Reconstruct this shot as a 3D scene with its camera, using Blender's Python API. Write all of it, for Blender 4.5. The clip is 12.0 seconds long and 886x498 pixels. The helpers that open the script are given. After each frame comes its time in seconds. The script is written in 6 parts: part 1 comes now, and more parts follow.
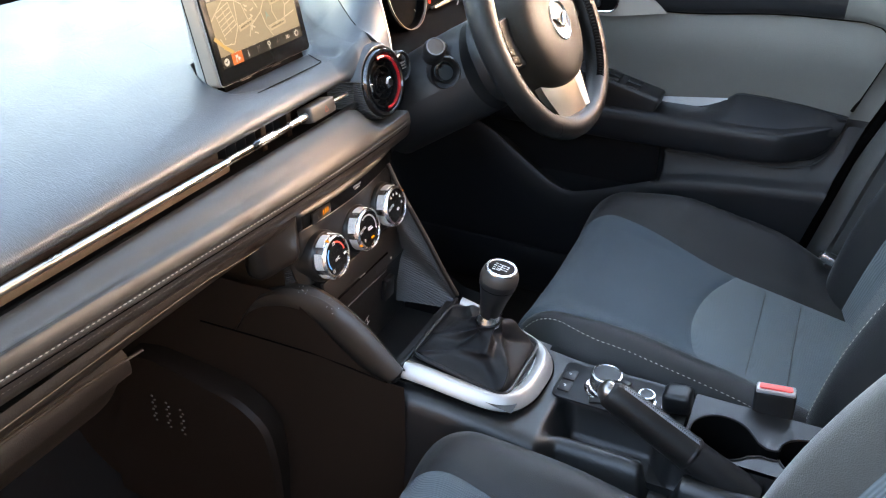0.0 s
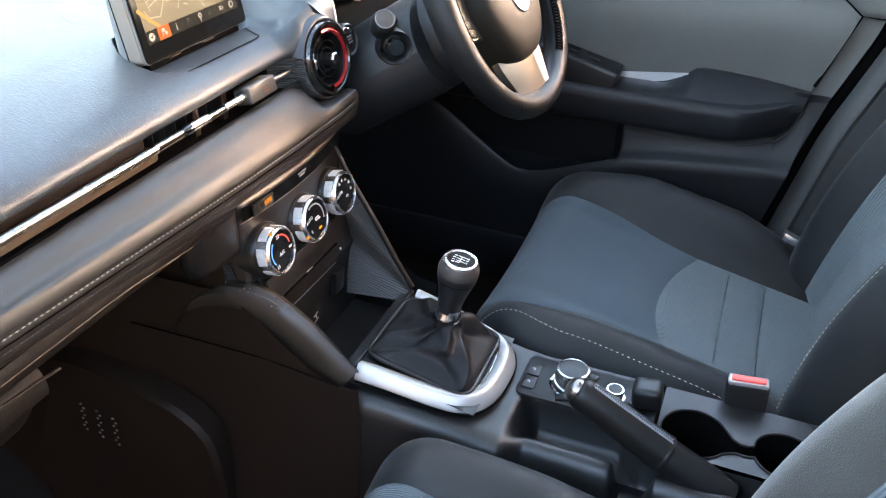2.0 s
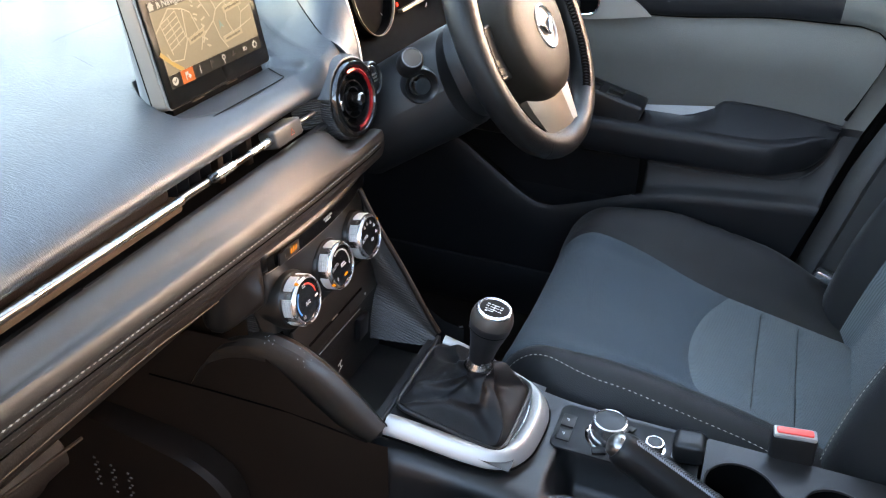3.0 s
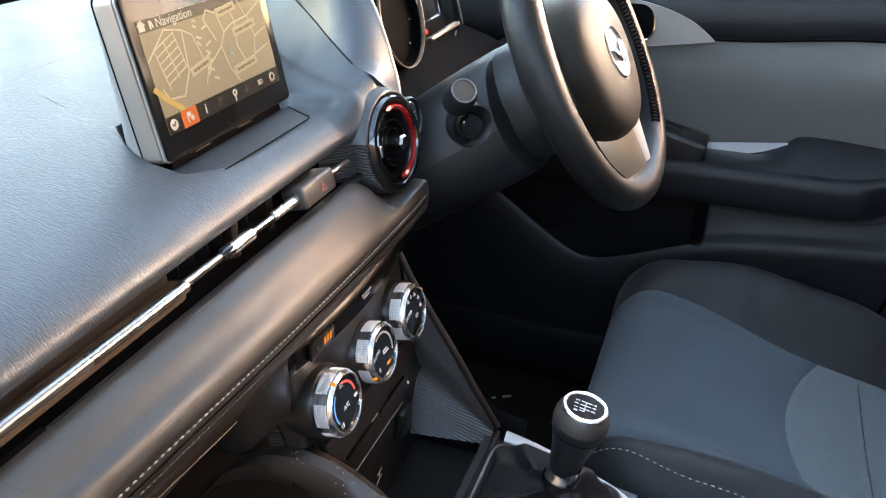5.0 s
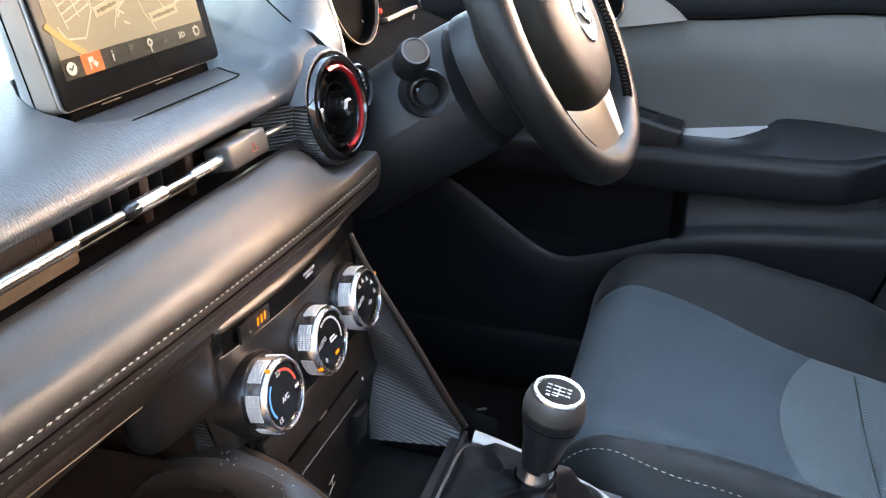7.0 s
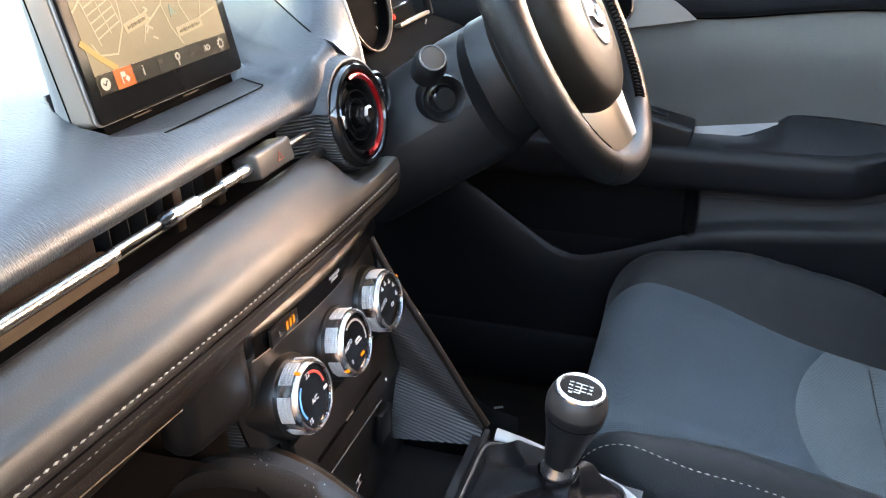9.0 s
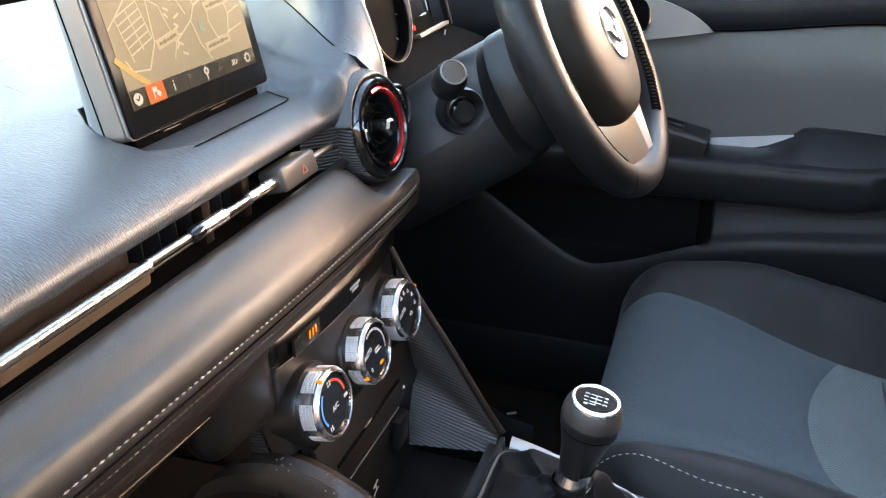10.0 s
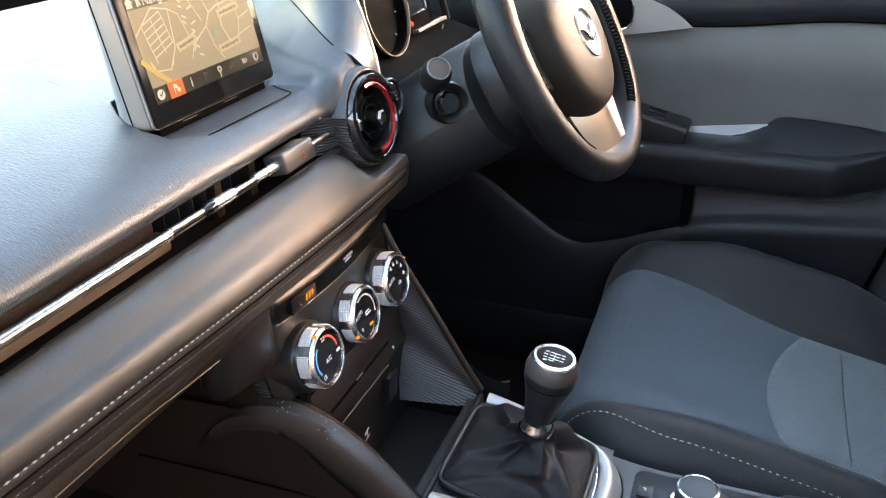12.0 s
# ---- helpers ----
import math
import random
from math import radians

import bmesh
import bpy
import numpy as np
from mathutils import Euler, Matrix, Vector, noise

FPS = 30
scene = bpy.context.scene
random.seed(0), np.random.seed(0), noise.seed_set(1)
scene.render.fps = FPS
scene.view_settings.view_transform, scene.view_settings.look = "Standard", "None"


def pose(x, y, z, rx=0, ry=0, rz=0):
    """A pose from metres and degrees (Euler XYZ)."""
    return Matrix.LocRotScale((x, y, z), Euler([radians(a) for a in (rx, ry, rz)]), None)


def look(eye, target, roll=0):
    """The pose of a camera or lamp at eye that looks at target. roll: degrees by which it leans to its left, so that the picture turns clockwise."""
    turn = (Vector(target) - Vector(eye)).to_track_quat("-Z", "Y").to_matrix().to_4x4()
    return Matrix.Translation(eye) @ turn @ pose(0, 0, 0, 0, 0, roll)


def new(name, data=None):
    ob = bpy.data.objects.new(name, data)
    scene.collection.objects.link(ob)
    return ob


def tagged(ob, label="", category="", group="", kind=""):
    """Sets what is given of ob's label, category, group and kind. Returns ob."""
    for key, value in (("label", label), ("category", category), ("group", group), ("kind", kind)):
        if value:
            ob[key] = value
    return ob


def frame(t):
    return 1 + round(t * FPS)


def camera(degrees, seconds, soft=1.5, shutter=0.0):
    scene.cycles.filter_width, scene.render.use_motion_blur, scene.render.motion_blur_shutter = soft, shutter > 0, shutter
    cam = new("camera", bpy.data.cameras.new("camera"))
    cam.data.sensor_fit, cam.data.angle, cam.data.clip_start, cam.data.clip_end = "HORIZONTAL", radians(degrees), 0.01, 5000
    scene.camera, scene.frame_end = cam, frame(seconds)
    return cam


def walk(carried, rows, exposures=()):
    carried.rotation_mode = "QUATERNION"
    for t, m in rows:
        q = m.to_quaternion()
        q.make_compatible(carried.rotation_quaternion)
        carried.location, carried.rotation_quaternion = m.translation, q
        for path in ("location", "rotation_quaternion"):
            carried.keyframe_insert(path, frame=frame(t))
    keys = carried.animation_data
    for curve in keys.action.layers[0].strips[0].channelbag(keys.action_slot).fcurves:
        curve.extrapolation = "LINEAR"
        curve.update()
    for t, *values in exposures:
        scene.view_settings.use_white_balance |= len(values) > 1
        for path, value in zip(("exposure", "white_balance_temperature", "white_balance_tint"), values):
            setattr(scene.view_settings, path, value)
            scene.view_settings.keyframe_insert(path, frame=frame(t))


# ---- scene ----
cam = camera(57.0, 12.0, 1.15)
METRES, EYE, TILT, LEAN, TURN = 0.64, 1.0, -30.0, 0.0, -64.4
SIDE, AHEAD = -0.805, 0.0
ROWS = [
    (0.0, 0.0, 0.0, 0.0, -0.0, 0.0, 0.0),
    (0.5, 0.006, 0.0463, 0.0013, -1.11, -0.34, 0.13),
    (1.0, -0.013, 0.0907, 0.0157, -2.45, -0.93, 0.25),
    (1.5, -0.0177, 0.1232, 0.0265, -3.37, -1.55, 0.51),
    (2.0, -0.0143, 0.1204, 0.0326, -3.77, -1.92, 0.9),
    (2.5, -0.0264, 0.1413, 0.0412, -3.79, -1.51, 1.04),
    (3.0, -0.0643, 0.186, 0.0799, -3.72, -0.48, 1.12),
    (5.0, -0.1642, 0.4998, 0.1415, -4.87, 2.19, 2.35),
    (5.5, -0.1889, 0.5318, 0.1252, -4.97, 3.2, 2.13),
    (6.0, -0.1747, 0.5906, 0.0932, -5.07, 4.64, 2.27),
    (6.5, -0.1485, 0.6091, 0.0755, -5.59, 4.89, 3.09),
    (7.0, -0.1211, 0.6286, 0.0635, -6.15, 4.6, 4.01),
    (9.0, -0.141, 0.6058, 0.0667, -5.53, 4.62, 4.97),
    (9.5, -0.1436, 0.5995, 0.0682, -5.14, 4.68, 4.64),
    (10.0, -0.1511, 0.5843, 0.0791, -4.73, 4.78, 4.21),
    (10.5, -0.1473, 0.551, 0.0802, -4.38, 4.72, 3.89),
    (11.0, -0.1447, 0.53, 0.0694, -3.87, 4.41, 3.76),
    (11.5, -0.1292, 0.501, 0.0601, -3.44, 3.86, 3.57),
    (12.0, -0.1084, 0.4277, 0.0532, -3.37, 3.63, 3.54),
]
walk(cam, [(t, pose(SIDE, AHEAD, EYE, TILT, LEAN, TURN) @ pose(METRES * x, METRES * y, METRES * z, 90 + pitch, roll, yaw)) for t, x, y, z, yaw, pitch, roll in ROWS],
     exposures=[(0.0, 4.84, 8250, 14), (1.5, 4.94, 8000, 13.5), (2.5, 4.97, 8050, 13.5), (3.0, 4.77, 8000, 13), (5.0, 4.53, 7950, 13.5), (5.5, 4.39, 8250, 13.5), (6.5, 4.81, 7900, 13), (7.0, 4.95, 7850, 13), (9.5, 4.79, 8100, 13), (10.3, 4.67, 8000, 13), (11.2, 4.67, 8050, 13.5), (12.0, 4.77, 8200, 14)])

# ---- world, sun and large lights ----
world = bpy.data.worlds.new("sky_world")
scene.world = world
world.use_nodes = True
wt = world.node_tree
sky = wt.nodes.new("ShaderNodeTexSky")
sky.sky_type = "NISHITA"
sky.sun_disc = False
sky.dust_density, sky.ozone_density = 0.5, 1.3
SUN_AZ, SUN_EL = radians(136), radians(20)
sky.sun_elevation = SUN_EL
sky.sun_rotation = SUN_AZ
wt.links.new(sky.outputs[0], wt.nodes["Background"].inputs[0])
wt.nodes["Background"].inputs[1].default_value = 0.15

sun_data = bpy.data.lights.new("sun", "SUN")
sun_data.energy, sun_data.angle, sun_data.color = 0.28, radians(32), (1.0, 0.50, 0.22)
sun = new("sun", sun_data)
sun.matrix_world = look((0, 0, 0), (-math.sin(SUN_AZ) * math.cos(SUN_EL), -math.cos(SUN_AZ) * math.cos(SUN_EL), -math.sin(SUN_EL)))
tagged(sun, "low warm afternoon sun", "sun", kind="structure")

# ---- materials ----


def mat(name, color, rough=0.5, metal=0.0, vary=0.25, scale=400.0, bump=0.15, depth=0.0006, coat=0.0, spec=0.5,
        kind="noise", stretch=(1, 1, 1), turn=0.0, sheen=0.0):
    """A surface with grain at two scales: fine relief of the given kind and broad, faint unevenness."""
    m = bpy.data.materials.new(name)
    m.use_nodes = True
    t = m.node_tree
    b = t.nodes["Principled BSDF"]
    co = t.nodes.new("ShaderNodeTexCoord")
    mp = t.nodes.new("ShaderNodeMapping")
    mp.inputs["Scale"].default_value = stretch
    mp.inputs["Rotation"].default_value = (0, 0, radians(turn))
    t.links.new(co.outputs["Object"], mp.inputs[0])
    if kind == "noise":
        fine = t.nodes.new("ShaderNodeTexNoise")
        fine.inputs["Scale"].default_value = scale
        fine.inputs["Detail"].default_value = 3
        fac = fine.outputs["Fac"]
    elif kind == "grain":
        fine = t.nodes.new("ShaderNodeTexVoronoi")
        fine.inputs["Scale"].default_value = scale
        fac = fine.outputs["Distance"]
    else:
        fine = t.nodes.new("ShaderNodeTexWave")
        fine.wave_type = "BANDS"
        fine.bands_direction = kind
        fine.inputs["Scale"].default_value = scale
        fine.inputs["Distortion"].default_value = 0.6
        fac = fine.outputs["Fac"]
    t.links.new(mp.outputs[0], fine.inputs["Vector"])
    broad = t.nodes.new("ShaderNodeTexNoise")
    broad.inputs["Scale"].default_value = 14.0
    broad.inputs["Detail"].default_value = 4
    t.links.new(co.outputs["Object"], broad.inputs["Vector"])
    ramp = t.nodes.new("ShaderNodeMix")
    ramp.data_type = "RGBA"
    c = Vector(color)
    ramp.inputs[6].default_value = (*(c * (1 - vary)), 1)
    ramp.inputs[7].default_value = (*(c * (1 + vary)), 1)
    mixf = t.nodes.new("ShaderNodeMath")
    mixf.operation = "MULTIPLY_ADD"
    t.links.new(fac, mixf.inputs[0])
    mixf.inputs[1].default_value = 0.5
    half = t.nodes.new("ShaderNodeMath")
    half.operation = "MULTIPLY"
    half.inputs[1].default_value = 0.5
    t.links.new(broad.outputs["Fac"], half.inputs[0])
    t.links.new(half.outputs[0], mixf.inputs[2])
    t.links.new(mixf.outputs[0], ramp.inputs[0])
    t.links.new(ramp.outputs[2], b.inputs["Base Color"])
    rr = t.nodes.new("ShaderNodeMapRange")
    rr.inputs[3].default_value = max(0.02, rough - 0.07)
    rr.inputs[4].default_value = min(1.0, rough + 0.09)
    t.links.new(broad.outputs["Fac"], rr.inputs[0])
    t.links.new(rr.outputs[0], b.inputs["Roughness"])
    b.inputs["Metallic"].default_value = metal
    b.inputs["Specular IOR Level"].default_value = spec
    b.inputs["Coat Weight"].default_value = coat
    b.inputs["Coat Roughness"].default_value = 0.05
    b.inputs["Sheen Weight"].default_value = sheen
    if bump > 0:
        bp = t.nodes.new("ShaderNodeBump")
        bp.inputs["Strength"].default_value = bump
        bp.inputs["Distance"].default_value = depth
        t.links.new(fac, bp.inputs["Height"])
        t.links.new(bp.outputs[0], b.inputs["Normal"])
    return m


def glow(name, color, strength, rough=0.3):
    m = mat(name, tuple(c * 0.04 for c in color), rough, bump=0, spec=0.04)
    b = m.node_tree.nodes["Principled BSDF"]
    b.inputs["Emission Color"].default_value = (*color, 1)
    b.inputs["Emission Strength"].default_value = strength
    return m


SOFT_DASH = mat("soft_dash_skin", (0.0125, 0.0155, 0.0190), 0.42, spec=0.46, scale=620, bump=0.4, depth=0.0009, kind="noise", stretch=(1.5, 0.25, 0.6), turn=-12)
LEATHER = mat("black_stitched_leatherette", (0.0125, 0.0098, 0.0080), 0.46, spec=0.36, scale=900, bump=0.12, depth=0.0004, kind="grain")
CONSOLE = mat("satin_console_plastic", (0.0055, 0.0056, 0.0060), 0.41, spec=0.46, scale=900, bump=0.2, depth=0.0003, kind="grain")
BLACK = mat("black_moulded_plastic", (0.006, 0.006, 0.0062), 0.50, spec=0.20, scale=900, bump=0.3, depth=0.0004, kind="grain")
SATIN = mat("satin_black_plastic", (0.007, 0.007, 0.0074), 0.36, spec=0.32, scale=900, bump=0.1, depth=0.0003)
# Almost unreflecting: black for rubber and joints, painted shade in hollows.
DEEP = mat("matt_black_and_shade", (0.002, 0.002, 0.002), 0.9, bump=0, spec=0.02)
# Black plastic, its brown tint partly standing in for warm light.
BROWN = mat("warm_tinted_black_plastic", (0.0085, 0.0048, 0.0028), 0.42, spec=0.23, scale=700, bump=0.3, depth=0.0004, kind="grain")
SCREEN_GLASS = mat("dark_screen_glass", (0.004, 0.004, 0.004), 0.16, bump=0, vary=0.05, spec=0.06)
FASCIA = mat("satin_brown_black_fascia", (0.0066, 0.0054, 0.0046), 0.36, scale=900, bump=0.08, depth=0.0003, spec=0.42)
BAND_THREAD = mat("tan_grey_thread", (0.185, 0.160, 0.132), 0.7, bump=0.2, scale=3000)
# BOLSTER again, greyed and lightened for daylight from the open door
LIT_BOLSTER = mat("lit_bolster_cloth", (0.034, 0.033, 0.030), 0.8, scale=700, bump=0.5, depth=0.0006, kind="grain", spec=0.15, sheen=0.25, vary=0.35)
PILLAR = mat("grey_pillar_plastic", (0.040, 0.041, 0.041), 0.5, scale=800, bump=0.2, depth=0.0004, kind="grain", spec=0.3)
PIANO = mat("piano_black", (0.006, 0.006, 0.006), 0.08, bump=0, coat=0.6, vary=0.05)
SHROUD = mat("fine_grained_black_plastic", (0.0060, 0.0063, 0.0070), 0.46, scale=900, bump=0.15, depth=0.0003, kind="grain", spec=0.36)
# Darker copy of BLACK: shade on knee panels and pocket, plain on the knob.
KNEE = mat("dull_black_plastic", (0.0042, 0.0043, 0.0047), 0.6, scale=900, bump=0.2, depth=0.0004, kind="grain", spec=0.10)
TAN = mat("tan_satin_plastic", (0.055, 0.036, 0.022), 0.45, bump=0.1, scale=900, depth=0.0003, spec=0.3)
RIBBED = mat("fine_ribbed_plastic", (0.027, 0.0245, 0.0230), 0.40, scale=112, bump=0.9, depth=0.0018, kind="Z", stretch=(1, 0.5, 1))
CHEEK = mat("brown_grey_cheek_plastic", (0.026, 0.0235, 0.0220), 0.40, scale=900, bump=0.15, depth=0.0003, kind="grain")
LOWER_DASH = mat("dull_brown_black_plastic", (0.0075, 0.0054, 0.0042), 0.55, spec=0.14, scale=700, bump=0.3, depth=0.0004, kind="grain")
# Browned and lightened for the warm glow in the passenger footwell.
FOOTWELL = mat("warm_lit_footwell_plastic", (0.0105, 0.0064, 0.0044), 0.52, spec=0.16, scale=700, bump=0.3, depth=0.0004, kind="grain")
GRIP_THREAD = mat("grey_grip_thread", (0.15, 0.16, 0.17), 0.6, bump=0.2, scale=3000)
CARPET = mat("dark_carpet", (0.013, 0.0105, 0.0092), 0.95, spec=0.05, scale=1200, bump=0.8, depth=0.002, vary=0.5)
CHROME = mat("chrome", (0.80, 0.80, 0.80), 0.12, 1.0, bump=0, vary=0.04)
SATIN_CHROME = mat("satin_chrome", (0.80, 0.80, 0.80), 0.25, 1.0, bump=0, vary=0.06)
BAR_METAL = mat("satin_bar_metal", (0.25, 0.24, 0.23), 0.27, 1.0, bump=0, vary=0.04)
SILVER = mat("satin_silver_paint", (0.36, 0.352, 0.342), 0.43, 0.72, scale=1500, bump=0.05, depth=0.0002, vary=0.06)
GREY_SILVER = mat("grey_satin_paint", (0.23, 0.212, 0.195), 0.40, 0.5, scale=1500, bump=0.05, depth=0.0002, vary=0.06)
# Darker, warmer copy of SILVER; holds the gold reflection on the broad arm.
GOLD_LIT_SILVER = mat("gold_lit_satin_silver", (0.115, 0.098, 0.079), 0.32, 0.80, scale=1500, bump=0.05, depth=0.0002, vary=0.06)
HOUSING_GREY = mat("grey_moulded_housing", (0.085, 0.087, 0.088), 0.45, spec=0.4, scale=900, bump=0.15, depth=0.0003, kind="grain")
CHAMPAGNE = mat("bronze_satin_trim", (0.30, 0.26, 0.22), 0.35, 0.8, scale=1500, bump=0.05, depth=0.0002, vary=0.06)
GRAPHITE = mat("graphite_satin_plastic", (0.10, 0.10, 0.105), 0.38, 0.5, scale=900, bump=0.1, depth=0.0003)
KNURL = mat("knurled_bright_metal", (0.72, 0.71, 0.69), 0.48, 0.45, scale=900, bump=0.9, depth=0.0006, kind="grain", vary=0.2)
RED = mat("red_metallic_accent", (0.30, 0.006, 0.009), 0.22, 0.5, bump=0, coat=0.6, vary=0.05)
FABRIC = mat("blue_grey_ribbed_seat_cloth", (0.0365, 0.0500, 0.0600), 0.85, spec=0.15, scale=118, bump=0.40, depth=0.0010, kind="X", stretch=(1, 0.35, 1), sheen=0.06, vary=0.30)
FABRIC_INSERT = mat("grey_seat_insert_cloth", (0.068, 0.083, 0.090), 0.85, spec=0.15, scale=105, bump=0.50, depth=0.0012, kind="X", stretch=(1, 0.35, 1), sheen=0.06, vary=0.32)
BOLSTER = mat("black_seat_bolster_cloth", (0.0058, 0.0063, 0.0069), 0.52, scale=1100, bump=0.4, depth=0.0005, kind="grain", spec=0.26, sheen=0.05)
THREAD = mat("light_grey_thread", (0.40, 0.37, 0.32), 0.7, bump=0.2, scale=3000)
DARK_THREAD = mat("dark_thread", (0.060, 0.053, 0.046), 0.7, bump=0.2, scale=3000)
VINYL = mat("grey_door_vinyl", (0.074, 0.073, 0.068), 0.55, spec=0.3, scale=800, bump=0.3, depth=0.0005, kind="grain")
DOOR_DARK = mat("dark_grey_door_plastic", (0.0066, 0.0069, 0.0079), 0.42, spec=0.22, scale=800, bump=0.3, depth=0.0005, kind="grain")
ALU = mat("brushed_aluminium_strip", (0.42, 0.44, 0.46), 0.4, 0.6, scale=900, bump=0.2, depth=0.0003, stretch=(1, 0.05, 1))
WHEEL_LEATHER = mat("steering_wheel_leather", (0.0055, 0.0053, 0.0052), 0.38, scale=1100, bump=0.35, depth=0.0004, kind="grain", spec=0.22)
HUB = mat("airbag_cover_plastic", (0.0148, 0.0114, 0.0086), 0.52, spec=0.11, scale=1000, bump=0.25, depth=0.0003, kind="grain")
BUCKLE_RED = mat("red_buckle_button", (0.72, 0.07, 0.06), 0.4, bump=0)
WHITE = mat("white_print", (0.45, 0.45, 0.44), 0.6, bump=0)
RED_PRINT = mat("red_print", (0.6, 0.05, 0.03), 0.5, bump=0)
DULL_RED = mat("faded_red_print", (0.34, 0.075, 0.045), 0.6, bump=0)
HAZARD = mat("satin_grey_button", (0.032, 0.027, 0.023), 0.42, spec=0.4, scale=900, bump=0.1, depth=0.0003)
BLUE_PRINT = mat("blue_print", (0.05, 0.25, 0.6), 0.5, bump=0)
ORANGE = glow("orange_lamp", (1.0, 0.30, 0.02), 0.050)
RED_LAMP = glow("red_lamp", (1.0, 0.05, 0.03), 0.09)
MAP_BASE = glow("map_ground", (0.46, 0.385, 0.27), 0.026, 0.35)
MAP_LABEL = glow("map_label", (0.66, 0.56, 0.38), 0.030, 0.35)
MAP_TEXT = glow("map_text", (0.26, 0.20, 0.13), 0.03, 0.35)
MAP_ROAD = glow("map_road", (0.80, 0.71, 0.52), 0.030, 0.35)
MAP_MAIN = glow("map_main_road", (0.75, 0.50, 0.16), 0.032, 0.35)
MAP_BAR = glow("screen_dark_bar", (0.030, 0.027, 0.026), 0.03, 0.35)
MAP_TILE = glow("screen_orange_tile", (0.85, 0.20, 0.055), 0.030, 0.35)
MAP_ICON = glow("screen_icon", (0.85, 0.80, 0.72), 0.030, 0.35)
MAP_DIM = glow("screen_dim_icon", (0.12, 0.10, 0.09), 0.03, 0.35)
MAP_ARROW = glow("screen_arrow", (0.30, 0.45, 0.42), 0.03, 0.35)
NEAR_WALL = mat("warm_brown_wall", (0.20, 0.125, 0.080), 0.9, scale=40, bump=0.4, depth=0.004)
ASPHALT = mat("worn_tarmac", (0.10, 0.080, 0.060), 0.9, scale=60, bump=0.4, depth=0.004)
HEADLINING = mat("grey_headlining", (0.40, 0.39, 0.37), 0.95, scale=900, bump=0.4)
CAR_PAINT = mat("car_body_paint", (0.30, 0.30, 0.31), 0.3, 0.3, bump=0, coat=0.8)
GLASS = bpy.data.materials.new("clear_glass")
GLASS.use_nodes = True
_g = GLASS.node_tree.nodes["Principled BSDF"]
_g.inputs["Transmission Weight"].default_value, _g.inputs["Roughness"].default_value = 1.0, 0.0
_g.inputs["IOR"].default_value = 1.05
_g.inputs["Base Color"].default_value = (0.95, 0.98, 0.97, 1)

# ---- mesh tools ----
ORIGIN = {}


def thing(name, base, label, category, group="", kind=""):
    ob = new(name)
    ob.location = base
    ob.empty_display_size = 0.05
    ORIGIN[ob] = Vector(base)
    return tagged(ob, label, category, group, kind)


def part(name, bm, material, parent=None, label="", smooth=35, kind=""):
    """Links a bmesh, modelled in world metres, as one mesh object under its thing or part."""
    base = ORIGIN.get(parent, Vector((0, 0, 0)))
    bmesh.ops.translate(bm, verts=bm.verts, vec=-base)
    bmesh.ops.recalc_face_normals(bm, faces=bm.faces)
    me = bpy.data.meshes.new(name)
    lim = radians(smooth)
    for f in bm.faces:
        f.smooth = True
    for e in bm.edges:
        if len(e.link_faces) == 2 and e.calc_face_angle(0) > lim:
            e.smooth = False
    bm.to_mesh(me)
    bm.free()
    me.materials.append(material)
    ob = new(name, me)
    ORIGIN[ob] = base
    if parent:
        ob.parent = parent
    return tagged(ob, label, kind=kind)


def basis(o, x, y):
    """A matrix from an origin and two directions; z stands on both."""
    x = Vector(x).normalized()
    z = x.cross(Vector(y)).normalized()
    y = z.cross(x)
    m = Matrix((x, y, z)).transposed().to_4x4()
    m.translation = o
    return m


def sheet(rows, closed=False, ends=False, bm=None, m=None):
    """A skin over rows of points; closed: each row is a ring; ends: caps."""
    bm = bm or bmesh.new()
    vs = [[bm.verts.new(m @ Vector(p) if m else p) for p in r] for r in rows]
    n = len(vs[0])
    for a, b in zip(vs, vs[1:]):
        for i in range(n if closed else n - 1):
            j = (i + 1) % n
            bm.faces.new((a[i], a[j], b[j], b[i]))
    if ends and closed:
        bm.faces.new(vs[0])
        bm.faces.new(vs[-1])
    return bm


def spline(pts, n):
    """n points along a smooth curve through pts (any dimension)."""
    p = np.array(pts, float)
    d = np.r_[0, np.cumsum(np.linalg.norm(np.diff(p, axis=0), axis=1) ** 0.5)]
    q = np.vstack([2 * p[0] - p[1], p, 2 * p[-1] - p[-2]])
    k = np.r_[d[0] - (d[1] - d[0]), d, d[-1] + d[-1] - d[-2]]
    out = []
    for s in np.linspace(d[0], d[-1], n):
        i = min(max(int(np.searchsorted(d, s, side="right")) - 1, 0), len(p) - 2)
        t0, t1, t2, t3 = k[i:i + 4]
        p0, p1, p2, p3 = q[i:i + 4]
        a1 = (t1 - s) / (t1 - t0) * p0 + (s - t0) / (t1 - t0) * p1
        a2 = (t2 - s) / (t2 - t1) * p1 + (s - t1) / (t2 - t1) * p2
        a3 = (t3 - s) / (t3 - t2) * p2 + (s - t2) / (t3 - t2) * p3
        b1 = (t2 - s) / (t2 - t0) * a1 + (s - t0) / (t2 - t0) * a2
        b2 = (t3 - s) / (t3 - t1) * a2 + (s - t1) / (t3 - t1) * a3
        out.append((t2 - s) / (t2 - t1) * b1 + (s - t1) / (t2 - t1) * b2)
    return [tuple(v) for v in out]


